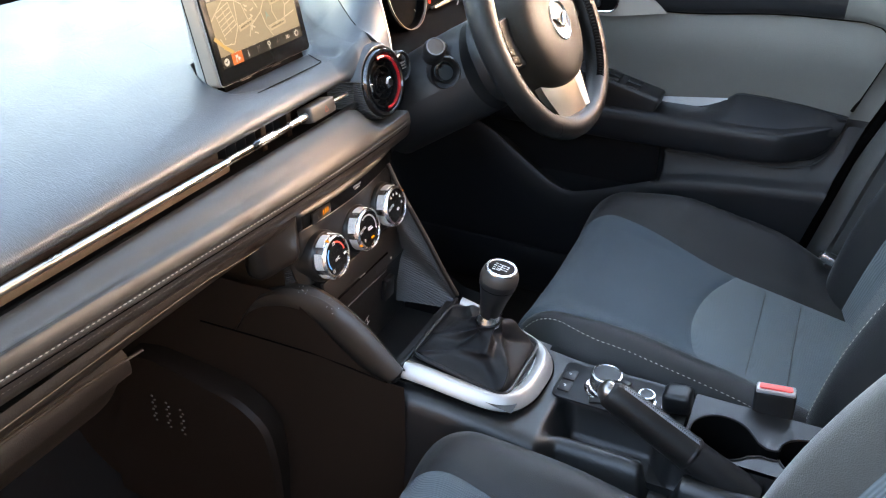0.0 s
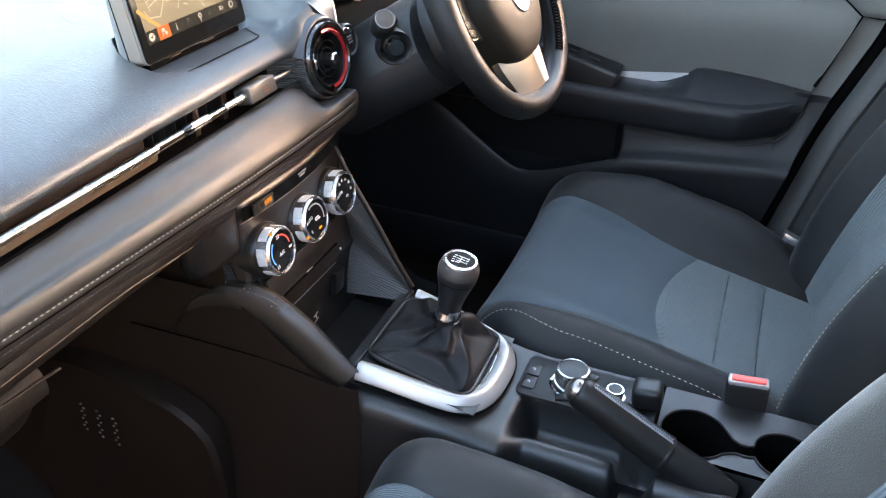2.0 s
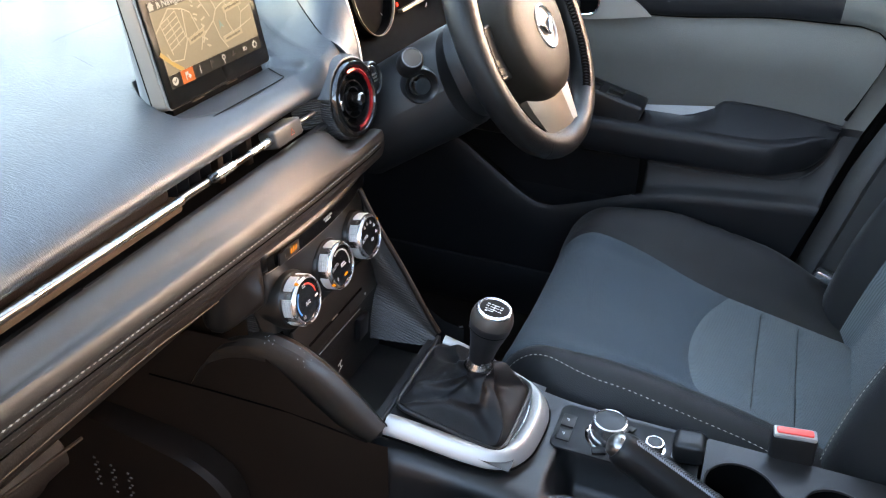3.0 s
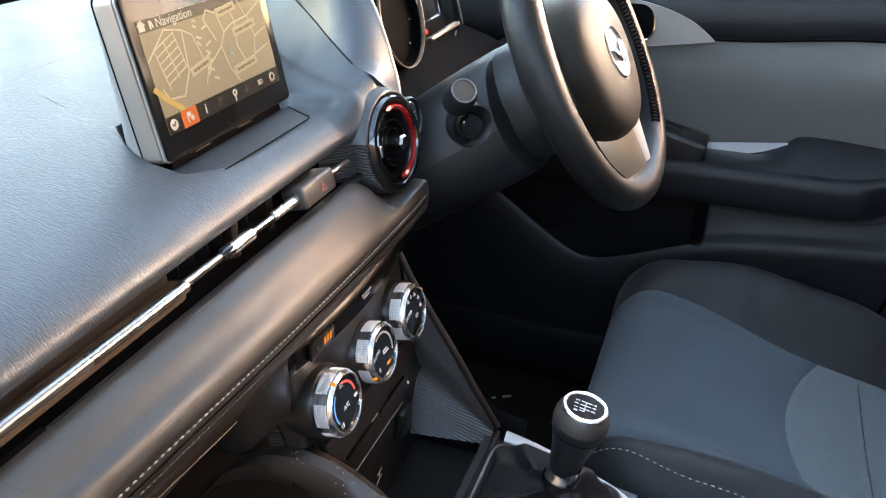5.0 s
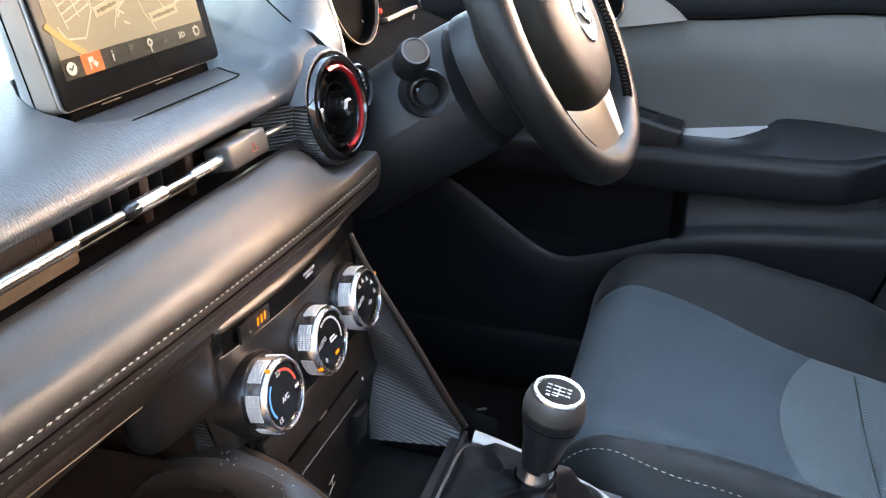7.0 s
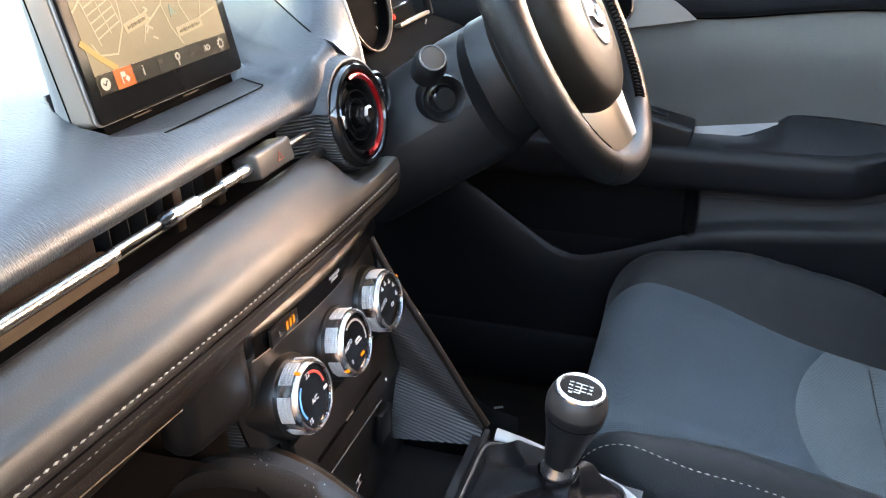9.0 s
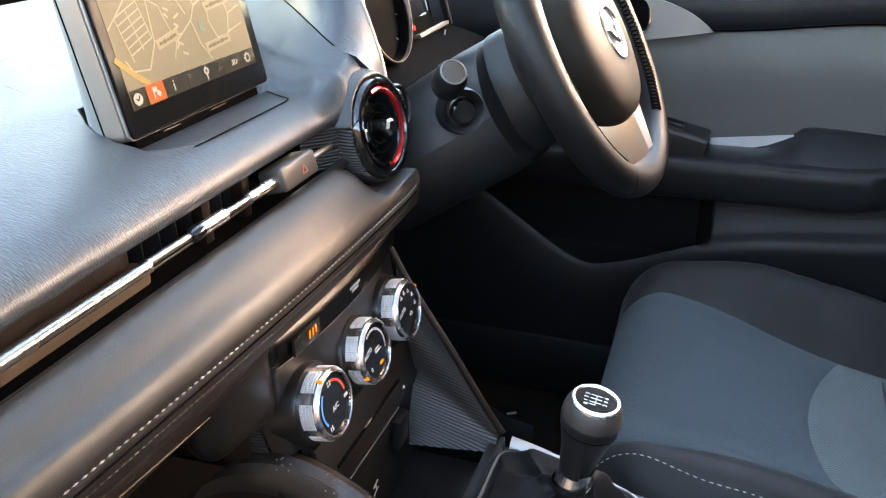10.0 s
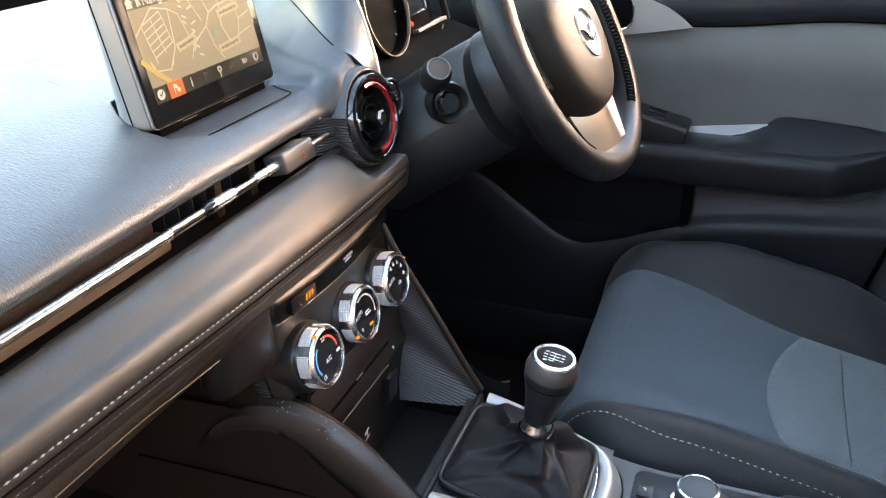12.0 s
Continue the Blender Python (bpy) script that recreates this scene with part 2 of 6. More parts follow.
def tube(path, radius, n=12, closed=False, bm=None, flat=1.0, up=(0, 0, 1)):
    """A round bar along a path; radius is a number or one per point; flat squeezes it along up."""
    pts = [Vector(p) for p in path]
    rows = []
    for i, p in enumerate(pts):
        a = pts[i - 1] if i or closed else pts[0]
        b = pts[(i + 1) % len(pts)] if closed or i + 1 < len(pts) else pts[-1]
        d = (b - a).normalized()
        u = Vector(up)
        if abs(d.dot(u)) > 0.98:
            u = Vector((1, 0, 0))
        s = d.cross(u).normalized()
        u = s.cross(d)
        r = radius[i] if isinstance(radius, (list, tuple)) else radius
        rows.append([p + s * math.cos(k * math.tau / n) * r + u * math.sin(k * math.tau / n) * r * flat for k in range(n)])
    if closed:
        rows.append(rows[0])
        bm = sheet(rows, True, bm=bm)
        bmesh.ops.remove_doubles(bm, verts=bm.verts, dist=1e-6)
        return bm
    return sheet(rows, True, True, bm=bm)


def lathe(profile, m, n=40, bm=None):
    """Turns (radius, height) points round the z axis of m."""
    bm = bm or bmesh.new()
    rows = []
    for r, h in profile:
        rows.append([m @ Vector((r * math.cos(k * math.tau / n), r * math.sin(k * math.tau / n), h)) for k in range(n)])
    sheet(rows, True, False, bm)
    bmesh.ops.remove_doubles(bm, verts=bm.verts, dist=1e-6)
    return bm


def block(size, m=None, bevel=0.002, seg=2, bm=None):
    """A box of that size about m's origin, with rounded edges."""
    own = bmesh.new()
    bmesh.ops.create_cube(own, size=1)
    bmesh.ops.scale(own, vec=size, verts=own.verts)
    if bevel:
        bmesh.ops.bevel(own, geom=list(own.edges), offset=bevel, segments=seg, profile=0.5, affect="EDGES")
    if m:
        bmesh.ops.transform(own, matrix=m, verts=own.verts)
    if bm is None:
        return own
    return join(bm, own)


def join(bm, other):
    me = bpy.data.meshes.new("join")
    other.to_mesh(me)
    other.free()
    bm.from_mesh(me)
    bpy.data.meshes.remove(me)
    return bm


def plate(outline, thick, m, bevel=0.0, seg=2):
    """A flat piece with that outline in m's xy plane, its top thick above it."""
    bm = bmesh.new()
    vs = [bm.verts.new((x, y, 0)) for x, y in outline]
    f = bm.faces.new(vs)
    r = bmesh.ops.extrude_face_region(bm, geom=[f])
    top = [v for v in r["geom"] if isinstance(v, bmesh.types.BMVert)]
    bmesh.ops.translate(bm, verts=top, vec=(0, 0, thick))
    bmesh.ops.recalc_face_normals(bm, faces=bm.faces)
    if bevel:
        es = [e for e in bm.edges if all(abs(v.co.z - thick) < 1e-7 for v in e.verts)]
        bmesh.ops.bevel(bm, geom=es, offset=bevel, segments=seg, profile=0.5, affect="EDGES")
    bmesh.ops.transform(bm, matrix=m, verts=bm.verts)
    return bm


def round_rect(w, h, r, n=6, cx=0.0, cy=0.0):
    out = []
    for k, (sx, sy) in enumerate(((1, 1), (-1, 1), (-1, -1), (1, -1))):
        for i in range(n + 1):
            a = math.pi / 2 * (k + i / n)
            out.append((cx + sx * (w / 2 - r) + r * math.cos(a), cy + sy * (h / 2 - r) + r * math.sin(a)))
    return out


def letters(body, size, m, thick=0.0002, align="CENTER"):
    """Writing as a mesh, in m's xy plane."""
    cu = bpy.data.curves.new("letters", "FONT")
    cu.body, cu.size, cu.extrude, cu.align_x, cu.align_y = body, size, thick, align, "CENTER"
    cu.resolution_u = 2
    ob = bpy.data.objects.new("letters", cu)
    scene.collection.objects.link(ob)
    me = bpy.data.meshes.new_from_object(ob.evaluated_get(bpy.context.evaluated_depsgraph_get()))
    bpy.data.objects.remove(ob)
    bpy.data.curves.remove(cu)
    bm = bmesh.new()
    bm.from_mesh(me)
    bpy.data.meshes.remove(me)
    bmesh.ops.transform(bm, matrix=m, verts=bm.verts)
    return bm


def bars(rects, m, thick=0.0003):
    """Flat bars (cx, cy, w, h, degrees) in m's xy plane."""
    bm = bmesh.new()
    for cx, cy, w, h, a in rects:
        block((w, h, thick), m @ pose(cx, cy, 0, 0, 0, a), 0, bm=bm)
    return bm


def stitches(path, length=0.0035, gap=0.0022, radius=0.0005, lift=0.0):
    """A row of short thread stitches along a path of points."""
    bm = bmesh.new()
    pts = [Vector(p) for p in path]
    seg = [(b - a).length for a, b in zip(pts, pts[1:])]
    total, s = sum(seg), 0.0

    def at(d):
        for a, b, l in zip(pts, pts[1:], seg):
            if d <= l:
                return a.lerp(b, d / l)
            d -= l
        return pts[-1]
    while s + length < total:
        a, b = at(s), at(s + length)
        d = (b - a).normalized()
        mid = (a + b) / 2
        u = d.orthogonal().normalized()
        w = d.cross(u)
        ring = [mid + (u * math.cos(k * math.tau / 5) + w * math.sin(k * math.tau / 5)) * radius for k in range(5)]
        vs = [bm.verts.new(p) for p in ring]
        va, vb = bm.verts.new(a), bm.verts.new(b)
        for k in range(5):
            bm.faces.new((va, vs[k], vs[(k + 1) % 5]))
            bm.faces.new((vb, vs[(k + 1) % 5], vs[k]))
        s += length + gap
    return bm


def ease(a, b, x):
    t = min(max((x - a) / (b - a), 0.0), 1.0)
    return t * t * (3 - 2 * t)

# ---- the setting: ground, car shell ----


def plain(name, bm, material, label, category, kind="structure", smooth=35):
    ob = part(name, bm, material, None, label, smooth)
    return tagged(ob, label, category, kind=kind)


plain("ground", block((60, 60, 0.02), pose(0, 0, -0.42), 0), ASPHALT, "grey tarmac ground outside the car", "ground")
# Added out of view: blocks low sky and bounces warm light inside.
plain("unseen_wall", block((0.3, 14, 1.62), pose(-2.00, 1.0, 0.39), 0), NEAR_WALL, "unseen plain brown wall added to block sky and bounce warm light", "wall")
plain("floor", block((1.5, 2.6, 0.03), pose(0, -0.1, -0.016), 0), CARPET, "dark carpeted floor of the car", "floor")

# roof, pillars and tail close the cabin above and behind
bm = bmesh.new()
rows = []
for y in np.linspace(-1.9, 0.35, 14):
    drop = 0.10 * ease(-0.9, -1.9, y) + 0.06 * ease(-0.1, 0.35, y)
    rows.append([(x, y, 1.26 - drop - 0.07 * (x / 0.62) ** 4) for x in np.linspace(-0.62, 0.62, 15)])
sheet(rows, bm=bm)
bmesh.ops.solidify(bm, geom=bm.faces, thickness=0.03)
plain("ceiling", bm, HEADLINING, "grey cloth headlining under the roof", "ceiling")
for s in (-1, 1):
    b = tube([(s * 0.60, 0.33, 1.16), (s * 0.68, 0.75, 0.92), (s * 0.74, 1.12, 0.74)], 0.035, 10)
    plain("pillar", b, HEADLINING, "slim windscreen pillar with grey trim", "pillar")
plain("bulkhead", block((1.5, 0.04, 0.9), pose(0, 1.16, 0.27), 0), DEEP, "black bulkhead behind the dashboard", "bulkhead")
plain("bonnet", sheet([[(x, y, 0.735 - 0.10 * ease(1.2, 2.0, y) - 0.05 * (x / 0.7) ** 2) for x in np.linspace(-0.72, 0.72, 13)] for y in np.linspace(1.18, 2.0, 8)]), CAR_PAINT, "pale grey painted bonnet ahead of the windscreen", "bonnet")
# out of view, carried up to the roof to block the low sun
plain("unseen_tail_panel", block((1.6, 0.04, 1.6), pose(0, -1.92, 0.42), 0.01), BLACK, "unseen solid black panel in place of the tailgate, blocking sun", "panel")
plain("sill_near", block((0.10, 2.4, 0.10), pose(-0.74, -0.2, 0.02), 0.02), BLACK, "black door sill by the open passenger door", "sill")
bm = sheet([[(x, 0.33 + 0.79 * k, 1.165 - 0.445 * k + 0.05 * math.sin(k * 3.14) - 0.02 * (x / 0.6) ** 2) for x in np.linspace(-0.62 - 0.10 * k, 0.62 + 0.10 * k, 13)] for k in np.linspace(0, 1, 7)])
bmesh.ops.solidify(bm, geom=bm.faces, thickness=0.004)
wind = plain("windscreen", bm, GLASS, "clear raked windscreen", "windscreen")
wind.visible_shadow = False

# ---- dashboard ----
dash = thing("dashboard", (0, 0.6, 0.3), "black soft-touch dashboard with stitched leatherette band", "dashboard")

TOP = spline([(0.566, 0.655), (0.556, 0.661), (0.556, 0.668), (0.564, 0.677), (0.580, 0.684), (0.62, 0.692), (0.68, 0.699), (0.80, 0.706), (0.95, 0.711), (1.10, 0.714)], 150)


Y_CUT = (0.540, 0.556, 0.572, 0.590, 0.635, 0.665, 0.73, 0.88, 1.10)
X_VALLEY = (0.046, 0.050, 0.060, 0.073, 0.106, 0.126, 0.170, 0.28, 0.45)
X_RIDGE = (0.086, 0.091, 0.099, 0.110, 0.140, 0.160, 0.222, 0.36, 0.57)
X_CREASE = (0.117, 0.119, 0.127, 0.140, 0.184, 0.219, 0.296, 0.48, 0.76)
Z_CREASE = (0.694, 0.7045, 0.7115, 0.7170, 0.7270, 0.7300, 0.733, 0.735, 0.736)


def soft(y, values):
    """Reads a line of the plan, slightly rounded at its corners."""
    return sum(float(np.interp(y + d, Y_CUT, values)) for d in (-0.012, -0.006, 0.0, 0.006, 0.012)) / 5


def crease(y):
    """Where the vent cowl meets the side of the instrument hood."""
    return Vector((soft(y, X_CREASE), y, soft(y, Z_CREASE)))


def dash_top(u, y, z):
    """u up to 1 is a place across the flat dash in metres past 0.04; beyond it climbs the vent cowl to the hood."""
    if u < 0.0:
        z -= 0.006 * ease(-0.10, -0.60, u) * (1 - ease(0.60, 0.80, y))
    xv, xr, xc = soft(y, X_VALLEY), soft(y, X_RIDGE), soft(y, X_CREASE)
    zr = max(0.6995, z + 0.0035) if y > 0.5665 else z + 0.022 * ease(0.660, 0.680, z)
    zc = soft(y, Z_CREASE) if y > 0.5665 else z + 0.030 * ease(0.660, 0.680, z)
    if u <= 0.04:
        x = u
    elif u <= 1.0:
        x = 0.04 + (xv - 0.04) * (u - 0.04) / 0.96
    elif u <= 2.0:
        k = u - 1
        x, z = xv + (xr - xv) * k, z + (zr - z) * (k ** 1.5 * (1 - k) + (1 - (1 - k) ** 1.6) * k)
    else:
        k = u - 2
        x, z = xr + (xc - xr) * k, zr + (zc - zr) * (0.75 * k + 0.25 * k * k)
    if u > 1 and y < 0.60:
        y -= 0.012 * ease(1.0, 1.9, u) * (1 - ease(0.556, 0.576, y))
    # the well in which the screen and its tray stand
    xl = -0.1035 + 0.046 * ease(0.606, 0.578, y) + float(np.interp(y, (0.628, 0.66, 0.685, 0.735), (0.0, 0.014, 0.034, 0.080)))
    wide = 0.0025 + 0.009 * ease(0.612, 0.590, y)
    well = ease(xl - wide, xl + wide, x) * (1 - ease(0.080, 0.092, x)) * (1 - ease(0.676, 0.694, y)) * ease(0.566, 0.585, y)
    deep = 0.684 - 0.030 * ease(0.620, 0.640, y)
    if z > deep and u <= 1.6:
        z = z + (deep - z) * well
    return (x, y, z)


xs = np.r_[np.linspace(-0.70, -0.16, 28), np.linspace(-0.156, -0.052, 66), np.linspace(-0.050, 0.04, 40), np.linspace(0.2, 1.0, 7), np.linspace(1.08, 2.0, 12), np.linspace(2.1, 3.0, 10)]
part("top_pad", sheet([[dash_top(x, y, z) for y, z in TOP] for x in xs]), SOFT_DASH, dash, "grained soft black dashboard top")
# seam of the panel behind the screen
part("panel_seam", tube(spline([(-0.080, 0.676, 0.6985), (-0.045, 0.77, 0.7043), (-0.017, 0.840, 0.7072), (-0.006, 0.852, 0.7078), (0.03, 0.858, 0.7080), (0.13, 0.866, 0.7083)], 24), 0.00045, 6), BROWN, dash)

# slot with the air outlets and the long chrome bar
# back and floor coloured near black for the slot's shade
part("slot_back", block((0.80, 0.006, 0.060), pose(-0.32, 0.612, 0.640), 0), DEEP, dash, "back of the air slot, blackened for shade")
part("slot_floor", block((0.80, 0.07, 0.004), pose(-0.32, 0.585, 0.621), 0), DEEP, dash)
part("slot_blank", block((0.50, 0.020, 0.026), pose(-0.430, 0.576, 0.655), 0.003), BROWN, dash, "brown-black blank above the bar")
part("slot_blank", block((0.50, 0.014, 0.014), pose(-0.420, 0.568, 0.634), 0.003), TAN, dash, "bronze blank below the bar")
bar = tube([(-0.70, 0.553, 0.6475), (-0.183, 0.551, 0.6465)], 0.0041, 28)
part("chrome_bar", bar, BAR_METAL, dash, "long polished chrome bar")
part("thin_bar", tube([(-0.186, 0.554, 0.6465), (0.060, 0.553, 0.6445)], 0.0028, 24), BAR_METAL, dash, "thin chrome bar across the vents")
for x0, x1, r in ((-0.130, -0.1005, 0.0050), (-0.0700, -0.0285, 0.0041)):
    part("slide_clip", tube([(x0, 0.553, 0.646), (x1, 0.553, 0.6458)], r, 28), SATIN_CHROME, dash, "chrome vent slider")
part("slider_grip", tube([(-0.139, 0.553, 0.646), (-0.136, 0.553, 0.646), (-0.128, 0.553, 0.646)], [0.0034, 0.0052, 0.0055], 20), PIANO, dash, "gloss black slider end")
for i, x in enumerate(np.linspace(-0.178, -0.055, 8)):
    part("vane", block((0.0018, 0.024, 0.036), pose(x, 0.588, 0.642, 0, 0, 18), 0.0005), SATIN, dash)
for z in (0.633, 0.655):
    part("vane", block((0.135, 0.018, 0.0018), pose(-0.116, 0.572, z, -8), 0.0005), SATIN, dash)
for x in (-0.098, -0.048):
    part("vent_divider", block((0.010, 0.030, 0.040), pose(x, 0.583, 0.640), 0.002), BROWN, dash)
hz = part("hazard_button", block((0.053, 0.022, 0.0190), pose(-0.0080, 0.5545, 0.6450, -14), 0.0028, 3), HAZARD, dash, "satin black hazard light button")
hm = basis((-0.0030, 0.5433, 0.6470), (1, 0, 0), (0, 0.24, 0.97))
tri = [(0, 0.0036), (-0.0038, -0.0030), (0.0038, -0.0030)]
bm = bmesh.new()
for a, b in zip(tri, tri[1:] + tri[:1]):
    tube([hm @ Vector((*a, 0)), hm @ Vector((*b, 0))], 0.00034, 6, bm=bm)
part("hazard_triangle", bm, DULL_RED, hz, "red warning triangle")
part("lower_lip", block((0.39, 0.008, 0.006), pose(-0.115, 0.5475, 0.6265), 0.002), SATIN, dash)
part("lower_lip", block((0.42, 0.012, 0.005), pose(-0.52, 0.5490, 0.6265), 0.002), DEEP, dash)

part("lip_edge", tube([(-0.186, 0.5430, 0.6290), (-0.058, 0.5430, 0.6285)], 0.0013, 8), TAN, dash, "thin tan edge of the slot lip")
# padded band with two seams


def seam_height(x):
    return sum(float(np.interp(x + d, (-0.66, -0.28, -0.16, -0.08, 0.0, 0.12), (0.618, 0.5985, 0.5915, 0.5885, 0.5865, 0.5865))) for d in (-0.03, -0.01, 0.01, 0.03)) / 4


def band_row(x):
    rise = 0.026 * ease(0.05, -0.60, x) - 0.0065 * (1 - ease(0.05, 0.14, x))
    end = ease(0.095, 0.142, x)
    s = seam_height(x)
    prof = [(0.560, 0.620), (0.552, 0.6275), (0.543, 0.6302), (0.531, 0.6255 + rise * 0.15), (0.519, 0.6150 + rise * 0.35), (0.5095, s + 0.0150), (0.5048, s + 0.0040),
            (0.5052, s), (0.5044, s - 0.0035), (0.5060, s - 0.0110), (0.5072, s - 0.0175), (0.5105, s - 0.0240), (0.519, s - 0.0310), (0.534, s - 0.0320)]
    mid = (0.535, 0.59)
    scoop = 0.056 * math.exp(-(min(x - 0.112, 0.0) / 0.034) ** 2)
    floor_z = s + 0.0125
    top = 0.660 + (floor_z - 0.660) * ease(0.080, 0.122, x)
    return [(x + end * 0.004 * (y < 0.52), y + (mid[0] - y) * end * 0.06, min(max(z - scoop * ease(0.502, 0.526, y), min(z, floor_z)), top)) for y, z in spline(prof, 48)]


xs = np.r_[np.linspace(-0.70, 0.09, 60), np.linspace(0.095, 0.143, 12)]
rows = [band_row(x) for x in xs]
rows.append([(0.146, 0.54 + (y - 0.54) * 0.5, 0.59 + (z - 0.59) * 0.6) for _, y, z in rows[-1]])
part("padded_band", sheet(rows), LEATHER, dash, "black leatherette pad with pale stitching")
seam1 = []
for x in np.linspace(-0.66, 0.135, 60):
    _, y, z = min((p for p in band_row(x) if p[1] < 0.5125), key=lambda p: abs(p[2] - seam_height(x)))
    seam1.append((x, y - 0.0013, z + 0.0006))
tagged(part("stitching", stitches(seam1, 0.0046, 0.0013, 0.00075), BAND_THREAD, dash, "pale contrast stitching", kind="stuff"))
seam2 = [(x, y + 0.0009, z - 0.0118) for x, y, z in seam1]
part("seam_groove", tube([(x, y + 0.0004, z - 0.0062) for x, y, z in seam1], 0.0006, 6), DEEP, dash)
tagged(part("stitching", stitches(seam2, 0.0036, 0.0016, 0.00042), DARK_THREAD, dash, "dark stitching", kind="stuff"))

# glovebox and lower dash
GL = spline([(0.540, 0.552), (0.523, 0.549), (0.516, 0.556), (0.514, 0.566), (0.517, 0.574)][::-1] + [(0.55, 0.545), (0.585, 0.50), (0.64, 0.45), (0.72, 0.41), (0.82, 0.39), (0.95, 0.38)], 40)
part("lower_panel", sheet([[(x, y, z) for y, z in GL] for x in np.linspace(-0.70, -0.125, 8)]), LOWER_DASH, dash, "brownish black lower dash panel")
LID = spline([(0.535, 0.570), (0.512, 0.566), (0.500, 0.556), (0.497, 0.545), (0.499, 0.534), (0.512, 0.526), (0.545, 0.48), (0.60, 0.43), (0.70, 0.39)], 40)
# tan tube drawn as the highlight along the panel gap
part("gap_highlight", tube(spline([(-0.56, 0.513, 0.5640), (-0.288, 0.514, 0.5625), (-0.243, 0.514, 0.5590), (-0.196, 0.515, 0.5545)], 20), 0.0005, 6), TAN, dash, "thin tan line painted as the highlight on a panel gap")
lid = part("glovebox_lid", sheet([[(x, y + 0.041, z - 0.032) for y, z in LID] for x in np.linspace(-0.66, -0.374, 8)]), LOWER_DASH, dash, "closed brownish black glovebox lid")
part("glovebox_handle", tube([(-0.56, 0.521, 0.549), (-0.442, 0.520, 0.5435), (-0.372, 0.520, 0.5355)], 0.0015, 8), BROWN, lid, "rounded pull edge of the glovebox")

# ---- infotainment screen ----
scr = thing("infotainment_screen", (-0.012, 0.63, 0.69), "upright tablet screen showing a tan navigation map", "screen")
LEANS = 11.0
SM = basis((-0.012, 0.617, 0.692), (1, 0, 0), (0, math.sin(radians(LEANS)), math.cos(radians(LEANS))))  # x right, y up the glass, z to the cabin
W, HGT = 0.178, 0.122
cy = HGT / 2
part("housing", plate(round_rect(W + 0.0025, HGT + 0.0008, 0.006, 6, 0, cy), 0.0165, SM @ pose(0, 0, -0.0205), 0.004), CHAMPAGNE, scr, "brushed grey housing")
part("housing_seam", plate(round_rect(W + 0.0025, HGT + 0.0025, 0.006, 6, 0, cy), 0.0016, SM @ pose(0, 0, -0.0218), 0), DEEP, scr)
rows = []
for k in np.linspace(0, 1, 8):
    inset = 0.046 * k ** 1.4
    rows.append([SM @ Vector((x * (W / 2 + 0.0015 - inset * (1.25 - 3.6 * y)) / (W / 2), y - 0.004 * (1 - k), -0.0218 - k * (0.066 - 0.40 * y))) for x, y in round_rect(W, HGT + 0.003, 0.008, 6, 0, cy)])
part("back_cover", sheet(rows, True, True), HOUSING_GREY, scr, "grey moulded cover behind the screen")
bm = plate(round_rect(W + 0.0008, HGT + 0.0008, 0.0055, 6, 0, cy), 0.0018, SM @ pose(0, 0, -0.0034), 0.0006)
part("bright_edge", bm, GREY_SILVER, scr, "thin bright edge round the glass")
part("glass", plate(round_rect(W - 0.0012, HGT - 0.0012, 0.005, 6, 0, cy), 0.002, SM @ pose(0, 0, -0.001), 0.0006), SCREEN_GLASS, scr, "glossy black bezel")
disp = part("display", bars([(-0.0005, 0.0605, 0.157, 0.083, 0)], SM @ pose(0, 0, 0.0012)), MAP_BASE, scr, "lit tan map")
DM = SM @ pose(-0.0022, 0.0613, 0.0015) @ Matrix.Diagonal((1.06, 1, 1, 1))
part("title_bar", bars([(0.0015, 0.0362, 0.148, 0.0090, 0)], DM), MAP_DIM, disp, "dark title bar")
part("title", letters("Navigation", 0.0095, DM @ pose(-0.0545, 0.0360, 0.0003), align="LEFT"), MAP_ICON, disp)
part("menu_bar", bars([(0.0015, -0.0358, 0.148, 0.0132, 0)], DM), MAP_BAR, disp, "dark icon bar")
part("menu_tile", bars([(-0.0475, -0.0358, 0.0180, 0.0132, 0)], DM @ pose(0, 0, 0.0002)), MAP_TILE, disp, "lit orange menu tile")
roads = bmesh.new()
rnd = random.Random(4)


def road(pts, w):
    for a, b in zip(pts, pts[1:]):
        dx, dy = b[0] - a[0], b[1] - a[1]
        block((math.hypot(dx, dy) + w * 0.8, w, 0.0002), DM @ pose((a[0] + b[0]) / 2, (a[1] + b[1]) / 2, 0.0002, 0, 0, math.degrees(math.atan2(dy, dx))), 0, bm=roads)


road([(-0.072, 0.012), (-0.048, 0.030), (-0.030, 0.026), (-0.034, -0.004), (-0.046, -0.020), (-0.062, -0.018), (-0.066, -0.010)], 0.0012)
road([(-0.030, 0.026), (-0.020, 0.020), (-0.012, -0.008), (-0.018, -0.018)], 0.0010)
for k in range(6):
    y0 = 0.018 - k * 0.0052
    road([(-0.064 + 0.001 * k, y0), (-0.040 + 0.001 * k, y0 + 0.008)], 0.0009)
road([(-0.064, 0.018), (-0.058, -0.012)], 0.0009)
road([(-0.052, 0.022), (-0.046, -0.006)], 0.0009)
road([(-0.040, 0.026), (-0.035, 0.000)], 0.0009)
road([(-0.012, -0.008), (0.010, 0.004), (0.018, 0.014), (0.013, 0.030), (0.003, 0.034), (-0.003, 0.028), (0.006, 0.010)], 0.0012)
road([(0.018, 0.014), (0.030, 0.018), (0.052, 0.020), (0.073, 0.028)], 0.0012)
